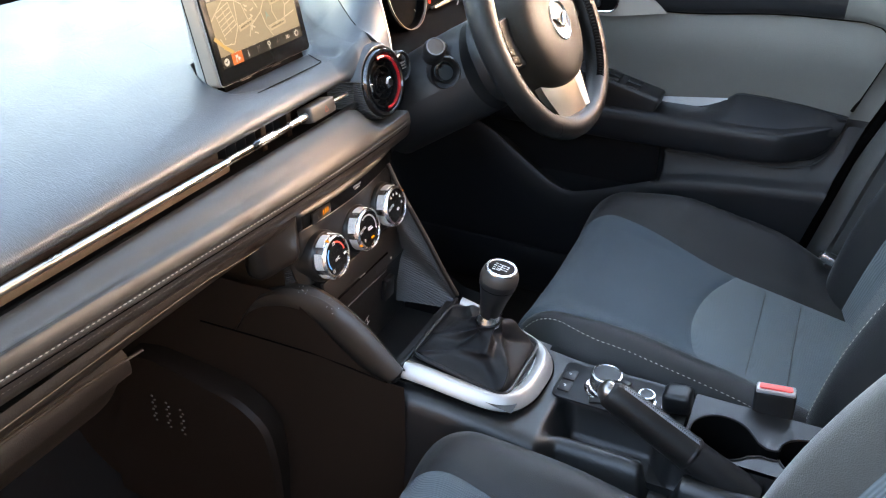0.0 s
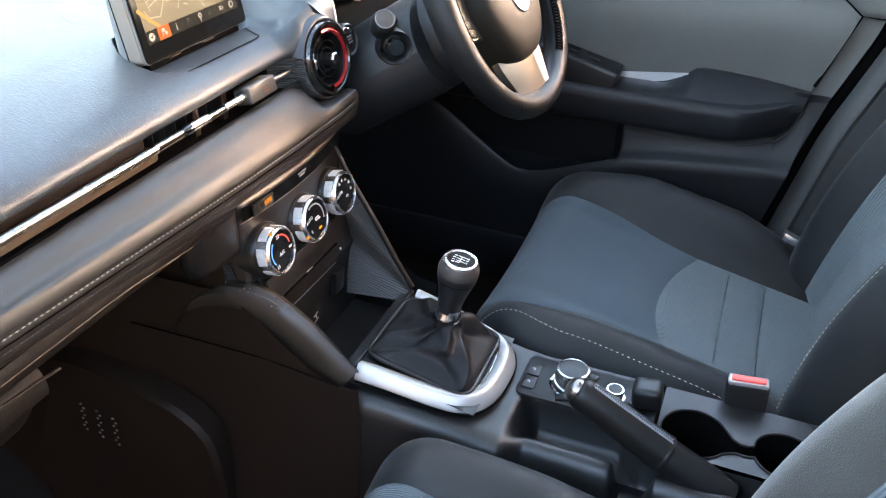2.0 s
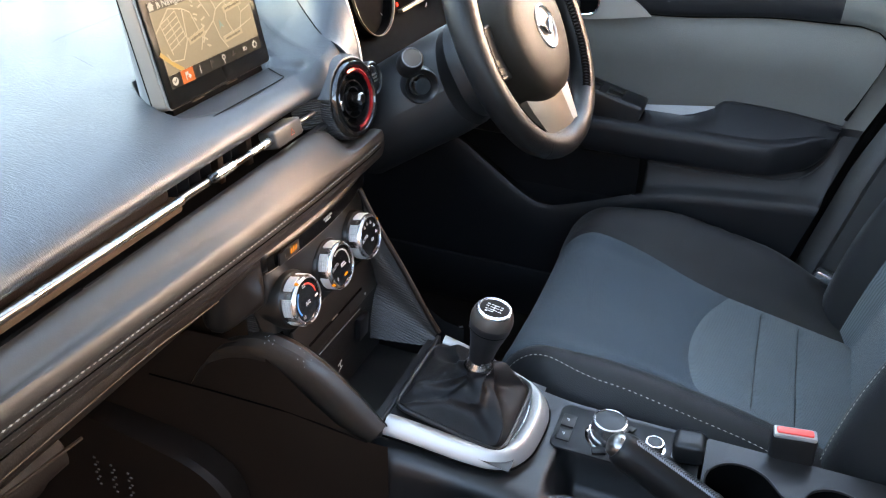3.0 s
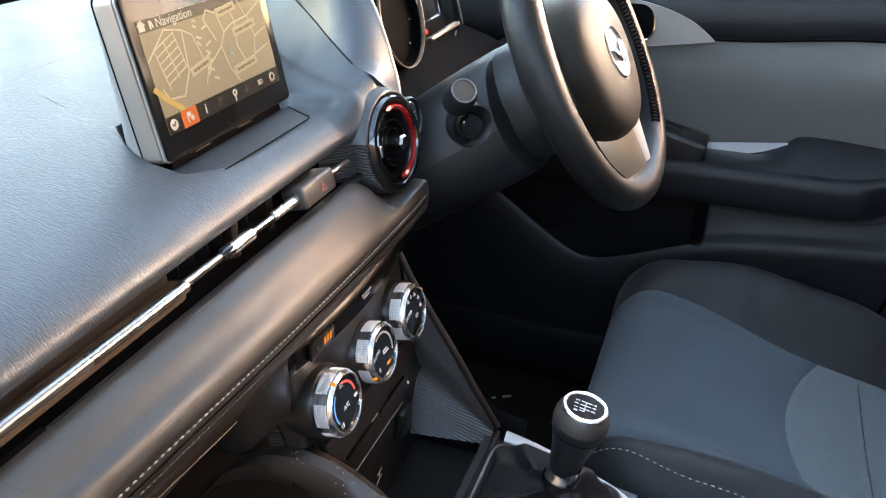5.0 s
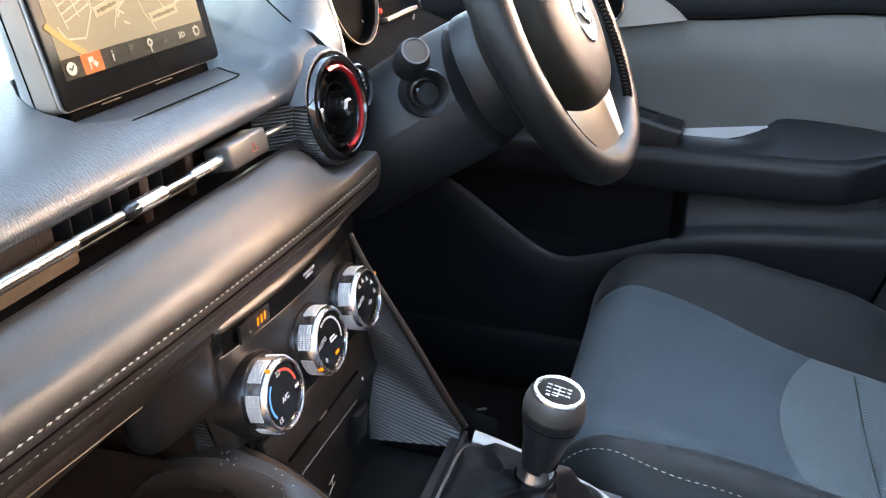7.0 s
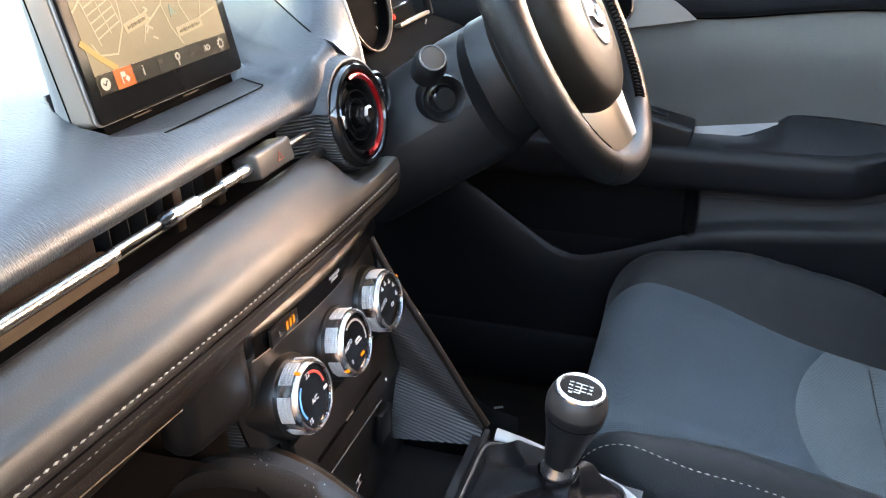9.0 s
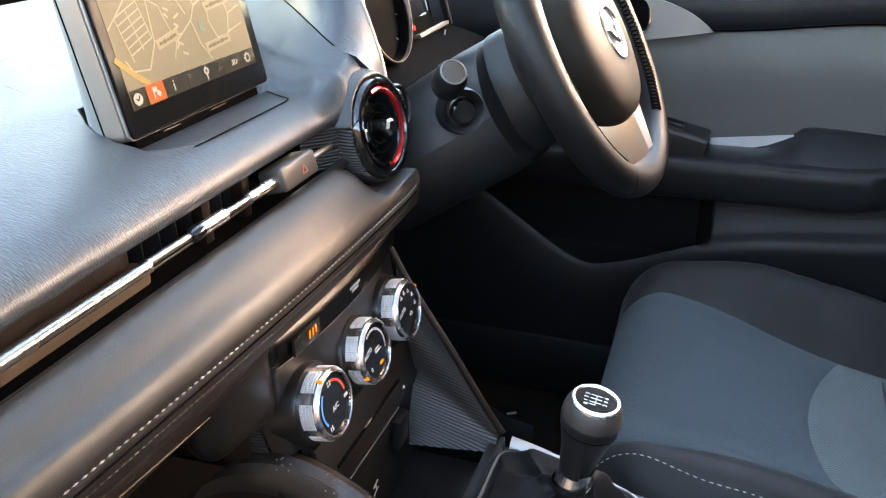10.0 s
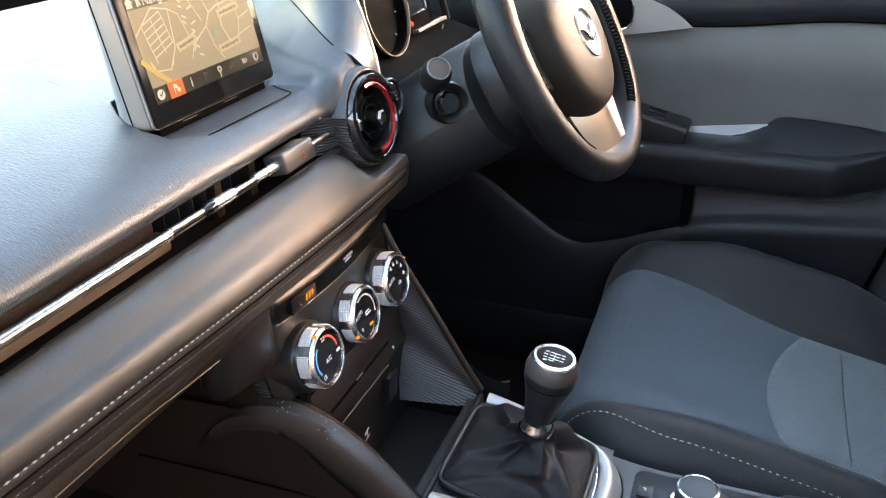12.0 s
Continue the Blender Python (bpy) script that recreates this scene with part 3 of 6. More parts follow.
road([(0.030, 0.033), (0.034, 0.018), (0.030, 0.000), (0.036, -0.014)], 0.0011)
road([(0.010, 0.004), (0.014, -0.014), (0.022, -0.027)], 0.0010)
road([(0.052, 0.020), (0.056, 0.002), (0.050, -0.012), (0.070, -0.008)], 0.0010)
road([(0.056, 0.002), (0.073, 0.006)], 0.0010)
road([(0.044, 0.034), (0.050, 0.020)], 0.0010)
for k in range(12):
    x0, y0 = -0.018 + rnd.uniform(0, 0.012), 0.030 - k * 0.0042
    road([(x0, y0), (x0 + rnd.uniform(0.002, 0.006), y0 + rnd.uniform(-0.004, 0.003))], 0.0016)
part("map_street", roads, MAP_ROAD, disp, "pale street lines", kind="stuff")
roads = bmesh.new()
road([(-0.074, -0.008), (-0.062, -0.020), (-0.052, -0.028)], 0.0042)
part("map_main_road", roads, MAP_MAIN, disp, "amber main road")
for cx0, cy0, w0, a0 in ((-0.020, -0.004, 0.026, 10), (0.026, 0.030, 0.026, 5), (0.044, 0.012, 0.032, 5), (0.034, -0.017, 0.032, 5)):
    part("map_label", bars([(cx0, cy0, w0, 0.0068, a0)], DM @ pose(0, 0, 0.0005)), MAP_LABEL, disp, "pale name plate")
    part("label_bar", bars([(cx0 + (i - 2) * (w0 - 0.006) / 5, cy0 + (i - 2) * (w0 - 0.006) / 5 * math.tan(radians(a0)), (w0 - 0.006) / 5 * 0.8, 0.0022 + 0.0006 * (i % 2), a0) for i in range(5)], DM @ pose(0, 0, 0.0008)), MAP_TEXT, disp)
part("position_arrow", plate([(0, 0.005), (-0.0035, -0.004), (0, -0.002), (0.0035, -0.004)], 0.0003, DM @ pose(0.019, -0.002, 0.0006, 0, 0, 10)), MAP_ARROW, disp)
ic = DM @ pose(0, -0.0358, 0.0006)
part("icon_tick", lathe([(0.0, 0.0002), (0.0042, 0.0002), (0.0042, 0)], ic @ pose(-0.0665, 0, 0), 24), MAP_ICON, disp)
part("icon_tick_mark", bars([(-0.0677, -0.0002, 0.0026, 0.0008, -45), (-0.0657, 0.0004, 0.0042, 0.0008, 50)], ic @ pose(0, 0, 0.0003)), MAP_BAR, disp)
part("icon_flag", bars([(-0.0505, 0, 0.0008, 0.008, 0), (-0.0485, 0.0022, 0.004, 0.0034, 0), (-0.0455, -0.0012, 0.0034, 0.0034, 45)], ic), MAP_ICON, disp)
part("icon_info", letters("i", 0.010, ic @ pose(-0.0285, 0, 0) @ Matrix.Scale(1.15, 4)), MAP_ICON, disp)
part("icon_dim", bars([(-0.0115, 0, 0.0008, 0.008, 0), (-0.0092, 0.002, 0.004, 0.003, 0)], ic), MAP_DIM, disp)
part("icon_note", bars([(0.026, 0.001, 0.0010, 0.006, -30), (0.0275, -0.001, 0.005, 0.001, 20)], ic), MAP_DIM, disp)
pin = lathe([(0.0014, 0.0003), (0.0028, 0.0003), (0.0028, 0), (0.0014, 0)], ic @ pose(0.010, 0.0016, 0), 20)
join(pin, bars([(0.010, -0.0030, 0.0011, 0.0046, 0)], ic))
part("icon_pin", pin, MAP_ICON, disp)
part("icon_view", letters("3D", 0.0062, ic @ pose(0.0465, 0, 0)), MAP_ICON, disp)
gear = lathe([(0.0024, 0.0003), (0.0033, 0.0003), (0.0033, 0), (0.0024, 0)], ic @ pose(0.0645, 0, 0), 20)
for k in range(8):
    join(gear, bars([(0.0036, 0, 0.0012, 0.0012, 0)], ic @ pose(0.0645, 0, 0, 0, 0, 45 * k)))
part("icon_gear", gear, MAP_ICON, disp)
home = plate([(-0.003, -0.003), (0.003, -0.003), (0.003, 0.001), (0.0045, 0.001), (0, 0.005), (-0.0045, 0.001), (-0.003, 0.001)], 0.0003, DM @ pose(-0.0690, 0.0360, 0.0004))
part("icon_home", home, MAP_ICON, disp)
part("icon_guide", bars([(-0.0600, 0, 0.0016, 0.006, 0), (-0.0580, 0, 0.0016, 0.005, 20)], DM @ pose(0, 0.0360, 0.0004)), MAP_ICON, disp)
part("screen_foot", block((0.160, 0.010, 0.012), SM @ pose(0, -0.0055, -0.012), 0.002), DEEP, scr)
# tan slivers painted in as glints in the gap under the glass
for x in (-0.040, 0.020):
    part("foot_glint", block((0.020, 0.0010, 0.0012), SM @ pose(x, -0.0030, -0.0055), 0.0003), TAN, scr)
# tray outline before the screen
tray = tube(spline([(-0.080, 0.5835, 0.6850), (0.030, 0.5815, 0.6855), (0.045, 0.5820, 0.6855), (0.0525, 0.5845, 0.6855), (0.055, 0.590, 0.6855), (0.0715, 0.616, 0.6850)], 40), 0.0006, 6)
part("tray_seam", tray, DEEP, dash)

# ---- round driver-side vent ----
VM = basis((0.1175, 0.5325, 0.6455), (1, -0.08, 0), (0, 0.19, 0.98))
vent = thing("round_air_vent", (0.117, 0.55, 0.60), "round gloss black air vent with red accent ring", "air vent")
part("collar", lathe([(0.046, -0.040), (0.0490, -0.012), (0.0490, -0.003), (0.0480, 0.000), (0.0465, 0.0005), (0.0455, -0.002)], VM, 56), RIBBED, vent, "fine ribbed collar")
rows = []
for k in range(25):
    a = radians(26 + 138 * k / 24)
    w = ease(2.50, 1.95, a)
    rows.append([VM @ Vector((r * math.cos(a), r * math.sin(a), h)) for r, h in ((0.0462, -0.004), (0.0470, 0.0010), (0.0482, 0.0020), (0.0496, 0.0014), (0.0510, -0.0020), (0.0532 + 0.0015 * w, -0.010), (0.0545 + 0.0055 * w, -0.020), (0.0552 + 0.0085 * w, -0.032), (0.0556 + 0.0090 * w, -0.050))])
part("cowl", sheet(rows), SOFT_DASH, vent, "grained lip round the vent")
part("outer_ring", lathe([(0.0458, -0.004), (0.0455, 0.003), (0.0435, 0.0062), (0.0395, 0.0062), (0.0370, 0.0030), (0.0365, -0.004)], VM, 56), PIANO, vent, "gloss black ring")
bm = bmesh.new()
rows = []
for k in range(41):
    a = radians(-100 + 205 * k / 40)
    rows.append([VM @ Vector((r * math.cos(a), r * math.sin(a), h)) for r, h in ((0.0368, 0.0030), (0.0362, 0.0058), (0.0340, 0.0066), (0.0318, 0.0050), (0.0312, -0.002))])
sheet(rows, bm=bm)
part("accent_ring", bm, RED, vent, "red metallic half ring")
part("inner_ring", lathe([(0.0366, -0.002), (0.0340, 0.0035), (0.0310, 0.0030), (0.0285, -0.004), (0.0280, -0.016)], VM, 56), PIANO, vent)
part("barrel", lathe([(0.0, -0.016), (0.0285, -0.016), (0.0300, -0.004), (0.0310, 0.0028)], VM, 48), SATIN, vent, "dark tilting barrel")
for k in range(2):
    part("ring_vane", lathe([(0.0225 - 0.008 * k, -0.012), (0.0225 - 0.008 * k, 0.0015 - 0.001 * k), (0.0213 - 0.008 * k, 0.0015 - 0.001 * k), (0.0213 - 0.008 * k, -0.012)], VM, 40), PIANO, vent)
part("hub_knob", lathe([(0.0, 0.0140), (0.0062, 0.0140), (0.0080, 0.0115), (0.0084, 0.002), (0.0090, -0.010)], VM, 6), CHROME, vent, "chrome six-sided vent knob", smooth=20)
part("vent_grip", block((0.004, 0.012, 0.004), VM @ pose(-0.034, 0.002, 0.006), 0.0012), CHROME, vent)
# ribbed cheek between slot and vent
part("cheek", sheet([[(0.046 + 0.040 * k, 0.574 - 0.030 * math.sin(0.5 * math.pi * k), z) for z in np.linspace(0.606, 0.668, 12)] for k in np.linspace(0, 1, 12)]), RIBBED, dash, "fine ribbed cheek beside the vent")

# start button on the driver side of the vent
BM = basis((0.197, 0.546, 0.6445), (1, -0.05, 0), (0, 0.25, 0.97))
st = thing("start_button", (0.193, 0.56, 0.62), "round black engine start button", "button")
part("bezel", lathe([(0.0215, -0.012), (0.0215, 0.001), (0.0195, 0.003), (0.0178, 0.001)], BM, 40), SATIN, st)
bt = part("cap", lathe([(0.0, 0.0020), (0.0150, 0.0020), (0.0172, 0.0005), (0.0176, -0.004)], BM, 40), PIANO, st, "gloss black push cap")
part("print", bars([(0, 0.004, 0.016, 0.0022, 0), (0, 0.0, 0.015, 0.0022, 0), (0, -0.004, 0.017, 0.0022, 0)], BM @ pose(0, 0, 0.0021)), DARK_THREAD, bt)

# ---- instruments ----
clus = thing("instrument_cluster", (0.36, 0.62, 0.62), "instrument cluster with chrome gauge ring under a hood", "instrument cluster")
RAIL_UP = spline([(0.160, 0.540, 0.660), (0.168, 0.549, 0.692), (0.176, 0.559, 0.712), (0.186, 0.570, 0.731), (0.203, 0.590, 0.757), (0.226, 0.620, 0.786), (0.29, 0.70, 0.812), (0.42, 0.83, 0.815)], 40)
RAIL_LOW = [Vector((0.150, 0.537, 0.668)), Vector((0.139, 0.5405, 0.686))] + [crease(y) + Vector((0, -0.012 * (1 - ease(0.556, 0.576, y)), 0)) for y in np.interp(np.linspace(0, 1, 38), (0, 0.12, 0.3, 0.6, 0.8, 1), (0.5625, 0.569, 0.583, 0.64, 0.75, 0.88))]
rows = []
for p, q in zip(RAIL_UP, RAIL_LOW):
    p, q = Vector(p), Vector(q)
    e = ease(0.56, 0.59, q.y)
    rows.append([q + Vector((0.012, 0.0, -0.010)) * e + Vector((0.008, 0.010, -0.020)) * (1 - e)] + [q.lerp(p, k) + Vector((-0.004, -0.001, 0.003)) * math.sin(math.pi * k) for k in np.linspace(0, 1, 12)])
part("hood_side", sheet(rows), SOFT_DASH, clus, "grained side of the instrument hood")
part("hood_seam", tube([q + Vector((-0.0003, 0, 0.0003)) for q in RAIL_LOW[11:]], 0.0007, 6), DEEP, clus)
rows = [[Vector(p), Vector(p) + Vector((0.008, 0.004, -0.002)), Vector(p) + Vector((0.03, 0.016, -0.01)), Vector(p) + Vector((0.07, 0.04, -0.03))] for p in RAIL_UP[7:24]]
part("hood_lining", sheet(rows), DEEP, clus, "inside of the hood, blackened for shade")
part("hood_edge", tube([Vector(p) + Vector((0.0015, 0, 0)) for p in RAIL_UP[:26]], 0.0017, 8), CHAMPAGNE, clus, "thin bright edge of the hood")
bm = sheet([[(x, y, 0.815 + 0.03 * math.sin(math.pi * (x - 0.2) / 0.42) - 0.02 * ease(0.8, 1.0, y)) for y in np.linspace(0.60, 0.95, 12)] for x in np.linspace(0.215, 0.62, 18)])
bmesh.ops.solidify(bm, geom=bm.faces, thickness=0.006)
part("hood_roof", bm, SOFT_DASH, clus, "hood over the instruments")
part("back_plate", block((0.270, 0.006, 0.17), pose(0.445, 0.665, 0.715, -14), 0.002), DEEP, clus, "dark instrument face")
part("lower_visor", sheet([[(x, y, z) for y, z in spline([(0.665, 0.655), (0.61, 0.640), (0.575, 0.625), (0.56, 0.60)], 10)] for x in np.linspace(0.172, 0.62, 12)]), DEEP, clus, "shelf below the gauges, blackened for shade")
GM = basis((0.372, 0.632, 0.706), (1, 0, 0), (0, 0.24, 0.97))
gauge = part("gauge_face", lathe([(0.0, -0.012), (0.058, -0.012), (0.0600, 0.0)], GM, 56), DEEP, clus, "black gauge face")
part("gauge_ring", lathe([(0.0604, 0.002), (0.0618, 0.004), (0.0616, 0.0058), (0.0606, 0.0058), (0.0602, 0.002)], GM, 64), CHAMPAGNE, gauge, "bright gauge ring")
ticks = bmesh.new()
for k in range(0, 41, 5):
    a = radians(-45 + 270 * k / 40)
    l = 0.005
    block((l, 0.0011, 0.0004), GM @ pose(0.054 * math.cos(a), 0.054 * math.sin(a), -0.0115, 0, 0, math.degrees(a)), 0, bm=ticks)
part("gauge_ticks", ticks, WHITE, gauge, kind="stuff")
part("warning_lamp", lathe([(0.0, 0.001), (0.0032, 0.001), (0.0034, 0)], basis((0.452, 0.628, 0.672), (1, 0, 0), (0, 0.24, 0.97)), 16), RED_LAMP, clus, "lit red warning lamp")
part("side_frame", block((0.112, 0.010, 0.0050), pose(0.530, 0.632, 0.6565, -14), 0.001), CHAMPAGNE, clus, "satin bar under the side display")
part("side_frame", block((0.008, 0.010, 0.10), pose(0.588, 0.640, 0.702, -14), 0.002), SATIN, clus)
part("pocket_edge", tube(spline([(0.425, 0.622, 0.620), (0.470, 0.622, 0.621), (0.515, 0.622, 0.626), (0.548, 0.624, 0.635), (0.566, 0.626, 0.650)], 20), 0.0010, 8), CHAMPAGNE, clus)
part("side_display", block((0.085, 0.004, 0.07), pose(0.490, 0.648, 0.712, -14), 0.004), PIANO, clus)

# ---- driver's lower dash ----
low = thing("driver_lower_dash", (0.40, 0.60, 0.40), "lower dash panel under the steering column, darkened for shade", "dash panel")
KN = spline([(0.590, 0.618), (0.570, 0.614), (0.556, 0.600), (0.548, 0.560), (0.560, 0.52), (0.60, 0.48), (0.70, 0.44), (0.85, 0.42)], 30)
# knee and end panels coloured darker for the shade under the column
part("knee_panel", sheet([[(x, y + 0.02 * ease(0.20, 0.145, x), z) for y, z in KN] for x in np.linspace(0.142, 0.70, 16)]), KNEE, low)
part("end_panel", sheet([[(0.142, 0.55 + 0.25 * k, 0.645 - 0.015 * k), (0.144, 0.545 + 0.25 * k, 0.57 - 0.04 * k), (0.146, 0.56 + 0.25 * k, 0.50 - 0.06 * k)] for k in (0, 0.5, 1)]), KNEE, low)
part("firewall_carpet", sheet([[(x, y, z) for y, z in spline([(0.75, 0.0), (0.92, 0.05), (1.02, 0.20), (1.06, 0.42)], 12)] for x in np.linspace(-0.72, 0.72, 20)]), CARPET, low, "dark carpet rising to the bulkhead")
for x, w in ((0.30, 0.055), (0.42, 0.05)):
    part("pedal", block((w, 0.012, 0.06), pose(x, 0.80, 0.17, -35), 0.004), DEEP, low, "black rubber pedal")

# ---- steering column ----
WC, WT = Vector((0.343, 0.388, 0.687)), radians(28)
WU, WX = Vector((0, math.sin(WT), math.cos(WT))), Vector((1, -0.05, 0)).normalized()
WM = basis(WC, WX, WU)
col = thing("steering_column", (0.36, 0.50, 0.60), "black steering column shroud with stalk and lock barrel", "steering column")


def shroud_row(d, w, h, cx, cy, r=0.45):
    return [WM @ Vector((cx + x, cy + y, -d)) for x, y in round_rect(w, h, min(w, h) * r, 8)]


secs = [(0.040, 0.100, 0.095, 0.0, -0.012), (0.044, 0.150, 0.120, 0.0, -0.012), (0.056, 0.166, 0.130, 0.0, -0.014), (0.080, 0.172, 0.136, 0.0, -0.016), (0.088, 0.174, 0.138, 0.0, -0.017)]
part("collar", sheet([shroud_row(*s) for s in secs], True, True), SHROUD, col, "rounded collar behind the wheel")
secs = [(0.082, 0.170, 0.130, 0.0, -0.019), (0.090, 0.205, 0.140, -0.005, -0.020), (0.115, 0.225, 0.142, -0.012, -0.0215), (0.160, 0.250, 0.138, -0.020, -0.0240), (0.240, 0.270, 0.134, -0.025, -0.0320)]
part("shroud", sheet([shroud_row(*s, 0.5) for s in secs], True, True), SHROUD, col, "black column shroud")
a, b = Vector((0.300, 0.525, 0.645)), Vector((0.177, 0.4815, 0.6855))
d = Vector((-0.62, -0.47, 0.63)).normalized()
part("stalk", tube([a + (b - a) * k for k in (0, 0.3, 0.6, 0.80)], [0.009, 0.0085, 0.009, 0.0105], 14), BLACK, col, "black indicator stalk")
KM = basis(b, d.cross(Vector((0, 0, 1))).normalized(), d.cross(d.cross(Vector((0, 0, 1)))).normalized())
part("stalk_end", lathe([(0.0105, -0.034), (0.0154, -0.029), (0.0162, -0.016), (0.0158, -0.0095), (0.0140, -0.0028), (0.0124, -0.0002), (0.0116, 0.0), (0.0112, -0.001)], KM, 32), BLACK, col, "ribbed knob at the end of the stalk")
part("stalk_cap", lathe([(0.0, -0.0002), (0.0095, -0.0003), (0.0114, -0.0008)], KM, 32), HAZARD, col, "grey cap of the stalk knob")
LM = basis((0.208, 0.4825, 0.6395), Vector((0.62, -0.78, 0)).normalized(), (0.05, 0.12, 0.99)) @ Matrix.Scale(0.76, 4)
if (LM.to_3x3() @ Vector((0, 0, 1))).dot(Vector((-1, -0.6, 0))) < 0:
    LM = LM @ pose(0, 0, 0, 0, 180, 0)
part("stalk_ring", lathe([(0.0130, -0.0016), (0.0127, 0.0002), (0.0118, 0.0005), (0.0112, -0.0004)], KM, 32), GRAPHITE, col, "bright edge of the stalk knob")
part("lock_rim", lathe([(0.0310, -0.022), (0.0305, -0.002), (0.0285, 0.003), (0.0255, 0.001), (0.0190, -0.010), (0.0185, -0.014)], LM, 40), SHROUD, col, "rounded rim of the lock")
part("lock_barrel", lathe([(0.0, -0.003), (0.0135, -0.003), (0.0158, -0.005), (0.0172, -0.014), (0.0190, -0.014)], LM @ pose(0.003, -0.001, 0), 32), PIANO, col, "dark lock barrel")

# ---- steering wheel ----
wheel = thing("steering_wheel", tuple(WC), "black leather steering wheel with satin silver spokes", "steering wheel")
RR, RT = 0.1655, 0.0172
rim = bmesh.new()
rows = []
for k in range(97):
    a = math.tau * k / 96
    thick = RT * (1 + 0.10 * math.exp(-((math.sin(a) - 0.45) / 0.3) ** 2))
    low = 1 - 0.055 * max(0.0, -math.sin(a)) ** 1.5
    rows.append([WM @ Vector((math.cos(a) * (RR + thick * math.cos(p)), math.sin(a) * (RR * low + thick * math.cos(p)), thick * 1.08 * math.sin(p))) for p in np.linspace(0, math.tau, 17)[:-1]])
sheet(rows, True, bm=rim)
bmesh.ops.remove_doubles(rim, verts=rim.verts, dist=1e-6)
rim_ob = part("rim", rim, WHEEL_LEATHER, wheel, "black leather rim")
for s in (-1, 1):
    a0, a1 = (radians(-50), radians(35)) if s > 0 else (radians(145), radians(230))
    bm = bmesh.new()
    for a in np.arange(a0, a1, 0.034):
        th = RT * (1 + 0.10 * math.exp(-((math.sin(a) - 0.45) / 0.3) ** 2)) + 0.0004

        def on_rim(da, p):
            return WM @ Vector((math.cos(a + da) * (RR + th * math.cos(p)), math.sin(a + da) * (RR * (1 - 0.055 * max(0.0, -math.sin(a + da)) ** 1.5) + th * math.cos(p)), th * 1.08 * math.sin(p)))
        for q in (-1, 1):
            tube([on_rim(-0.012 * q, radians(118)), on_rim(0.0, radians(136)), on_rim(0.012 * q, radians(154))], 0.0010, 5, bm=bm)
    part("rim_stitching", bm, DEEP, rim_ob, "black crossed stitching", kind="stuff")
for a in (-126, -54):
    part("rim_joint", lathe([(RT + 0.0004, -0.0006), (RT + 0.0006, 0), (RT + 0.0004, 0.0006)], basis(WM @ Vector((RR * math.cos(radians(a)), RR * math.sin(radians(a)), 0)), WM.to_3x3() @ Vector((math.cos(radians(a)), math.sin(radians(a)), 0)), WM.to_3x3() @ Vector((0, 0, 1))), 20), DEEP, rim_ob)


def hub_outline(k, n=64):
    a = math.tau * k / n
    w, h = 0.092, (0.074 if math.sin(a) > 0 else 0.094)
    e = 2.3
    c, s = math.cos(a), math.sin(a)
    return w * math.copysign(abs(c) ** (2 / e), c) * (1 - 0.14 * max(0, -s)), h * math.copysign(abs(s) ** (2 / e), s)


rows = []
for sc, h in ((1.02, -0.052), (1.08, -0.042), (1.07, -0.024), (1.03, -0.006), (0.99, 0.008), (0.94, 0.017), (0.85, 0.0225), (0.70, 0.026), (0.50, 0.0275), (0.34, 0.028), (0.31, 0.0262)):
    rows.append([WM @ Vector((sc * hub_outline(k)[0], sc * hub_outline(k)[1], h)) for k in range(64)])
hub = part("airbag_cover", sheet(rows, True, True), HUB, wheel, "rounded dark airbag cover")
EM = WM @ pose(0, -0.004, 0.0262) @ Matrix.Scale(1.08, 4)
part("badge_ring", lathe([(0.0275, -0.001), (0.0280, 0.0022), (0.0262, 0.0034), (0.0240, 0.0020), (0.0235, -0.001)], EM, 48), CHROME, hub, "chrome emblem ring")
part("badge_plate", lathe([(0.0, 0.0004), (0.0240, 0.0004), (0.0242, -0.001)], EM, 40), GRAPHITE, hub)
bm = bmesh.new()
for s in (-1, 1):
    tube([EM @ Vector(p) for p in spline([(s * 0.0235, 0.007, 0.0012), (s * 0.013, 0.004, 0.003), (s * 0.005, -0.006, 0.0034), (0, -0.010, 0.0034)], 12)], [0.0012 + 0.0016 * math.sin(math.pi * min(1, i / 11 * 0.9)) for i in range(12)], 8, bm=bm)
part("badge_wing", bm, CHROME, hub, "plain chrome winged emblem")
part("cover_mark", bars([(0.046, -0.036, 0.007, 0.0022, 0)], WM @ pose(0, 0, 0.0236)), DEEP, hub)
part("cover_mark", bars([(-0.050, 0.022, 0.006, 0.003, 0)], WM @ pose(0, 0, 0.0236)), DEEP, hub)
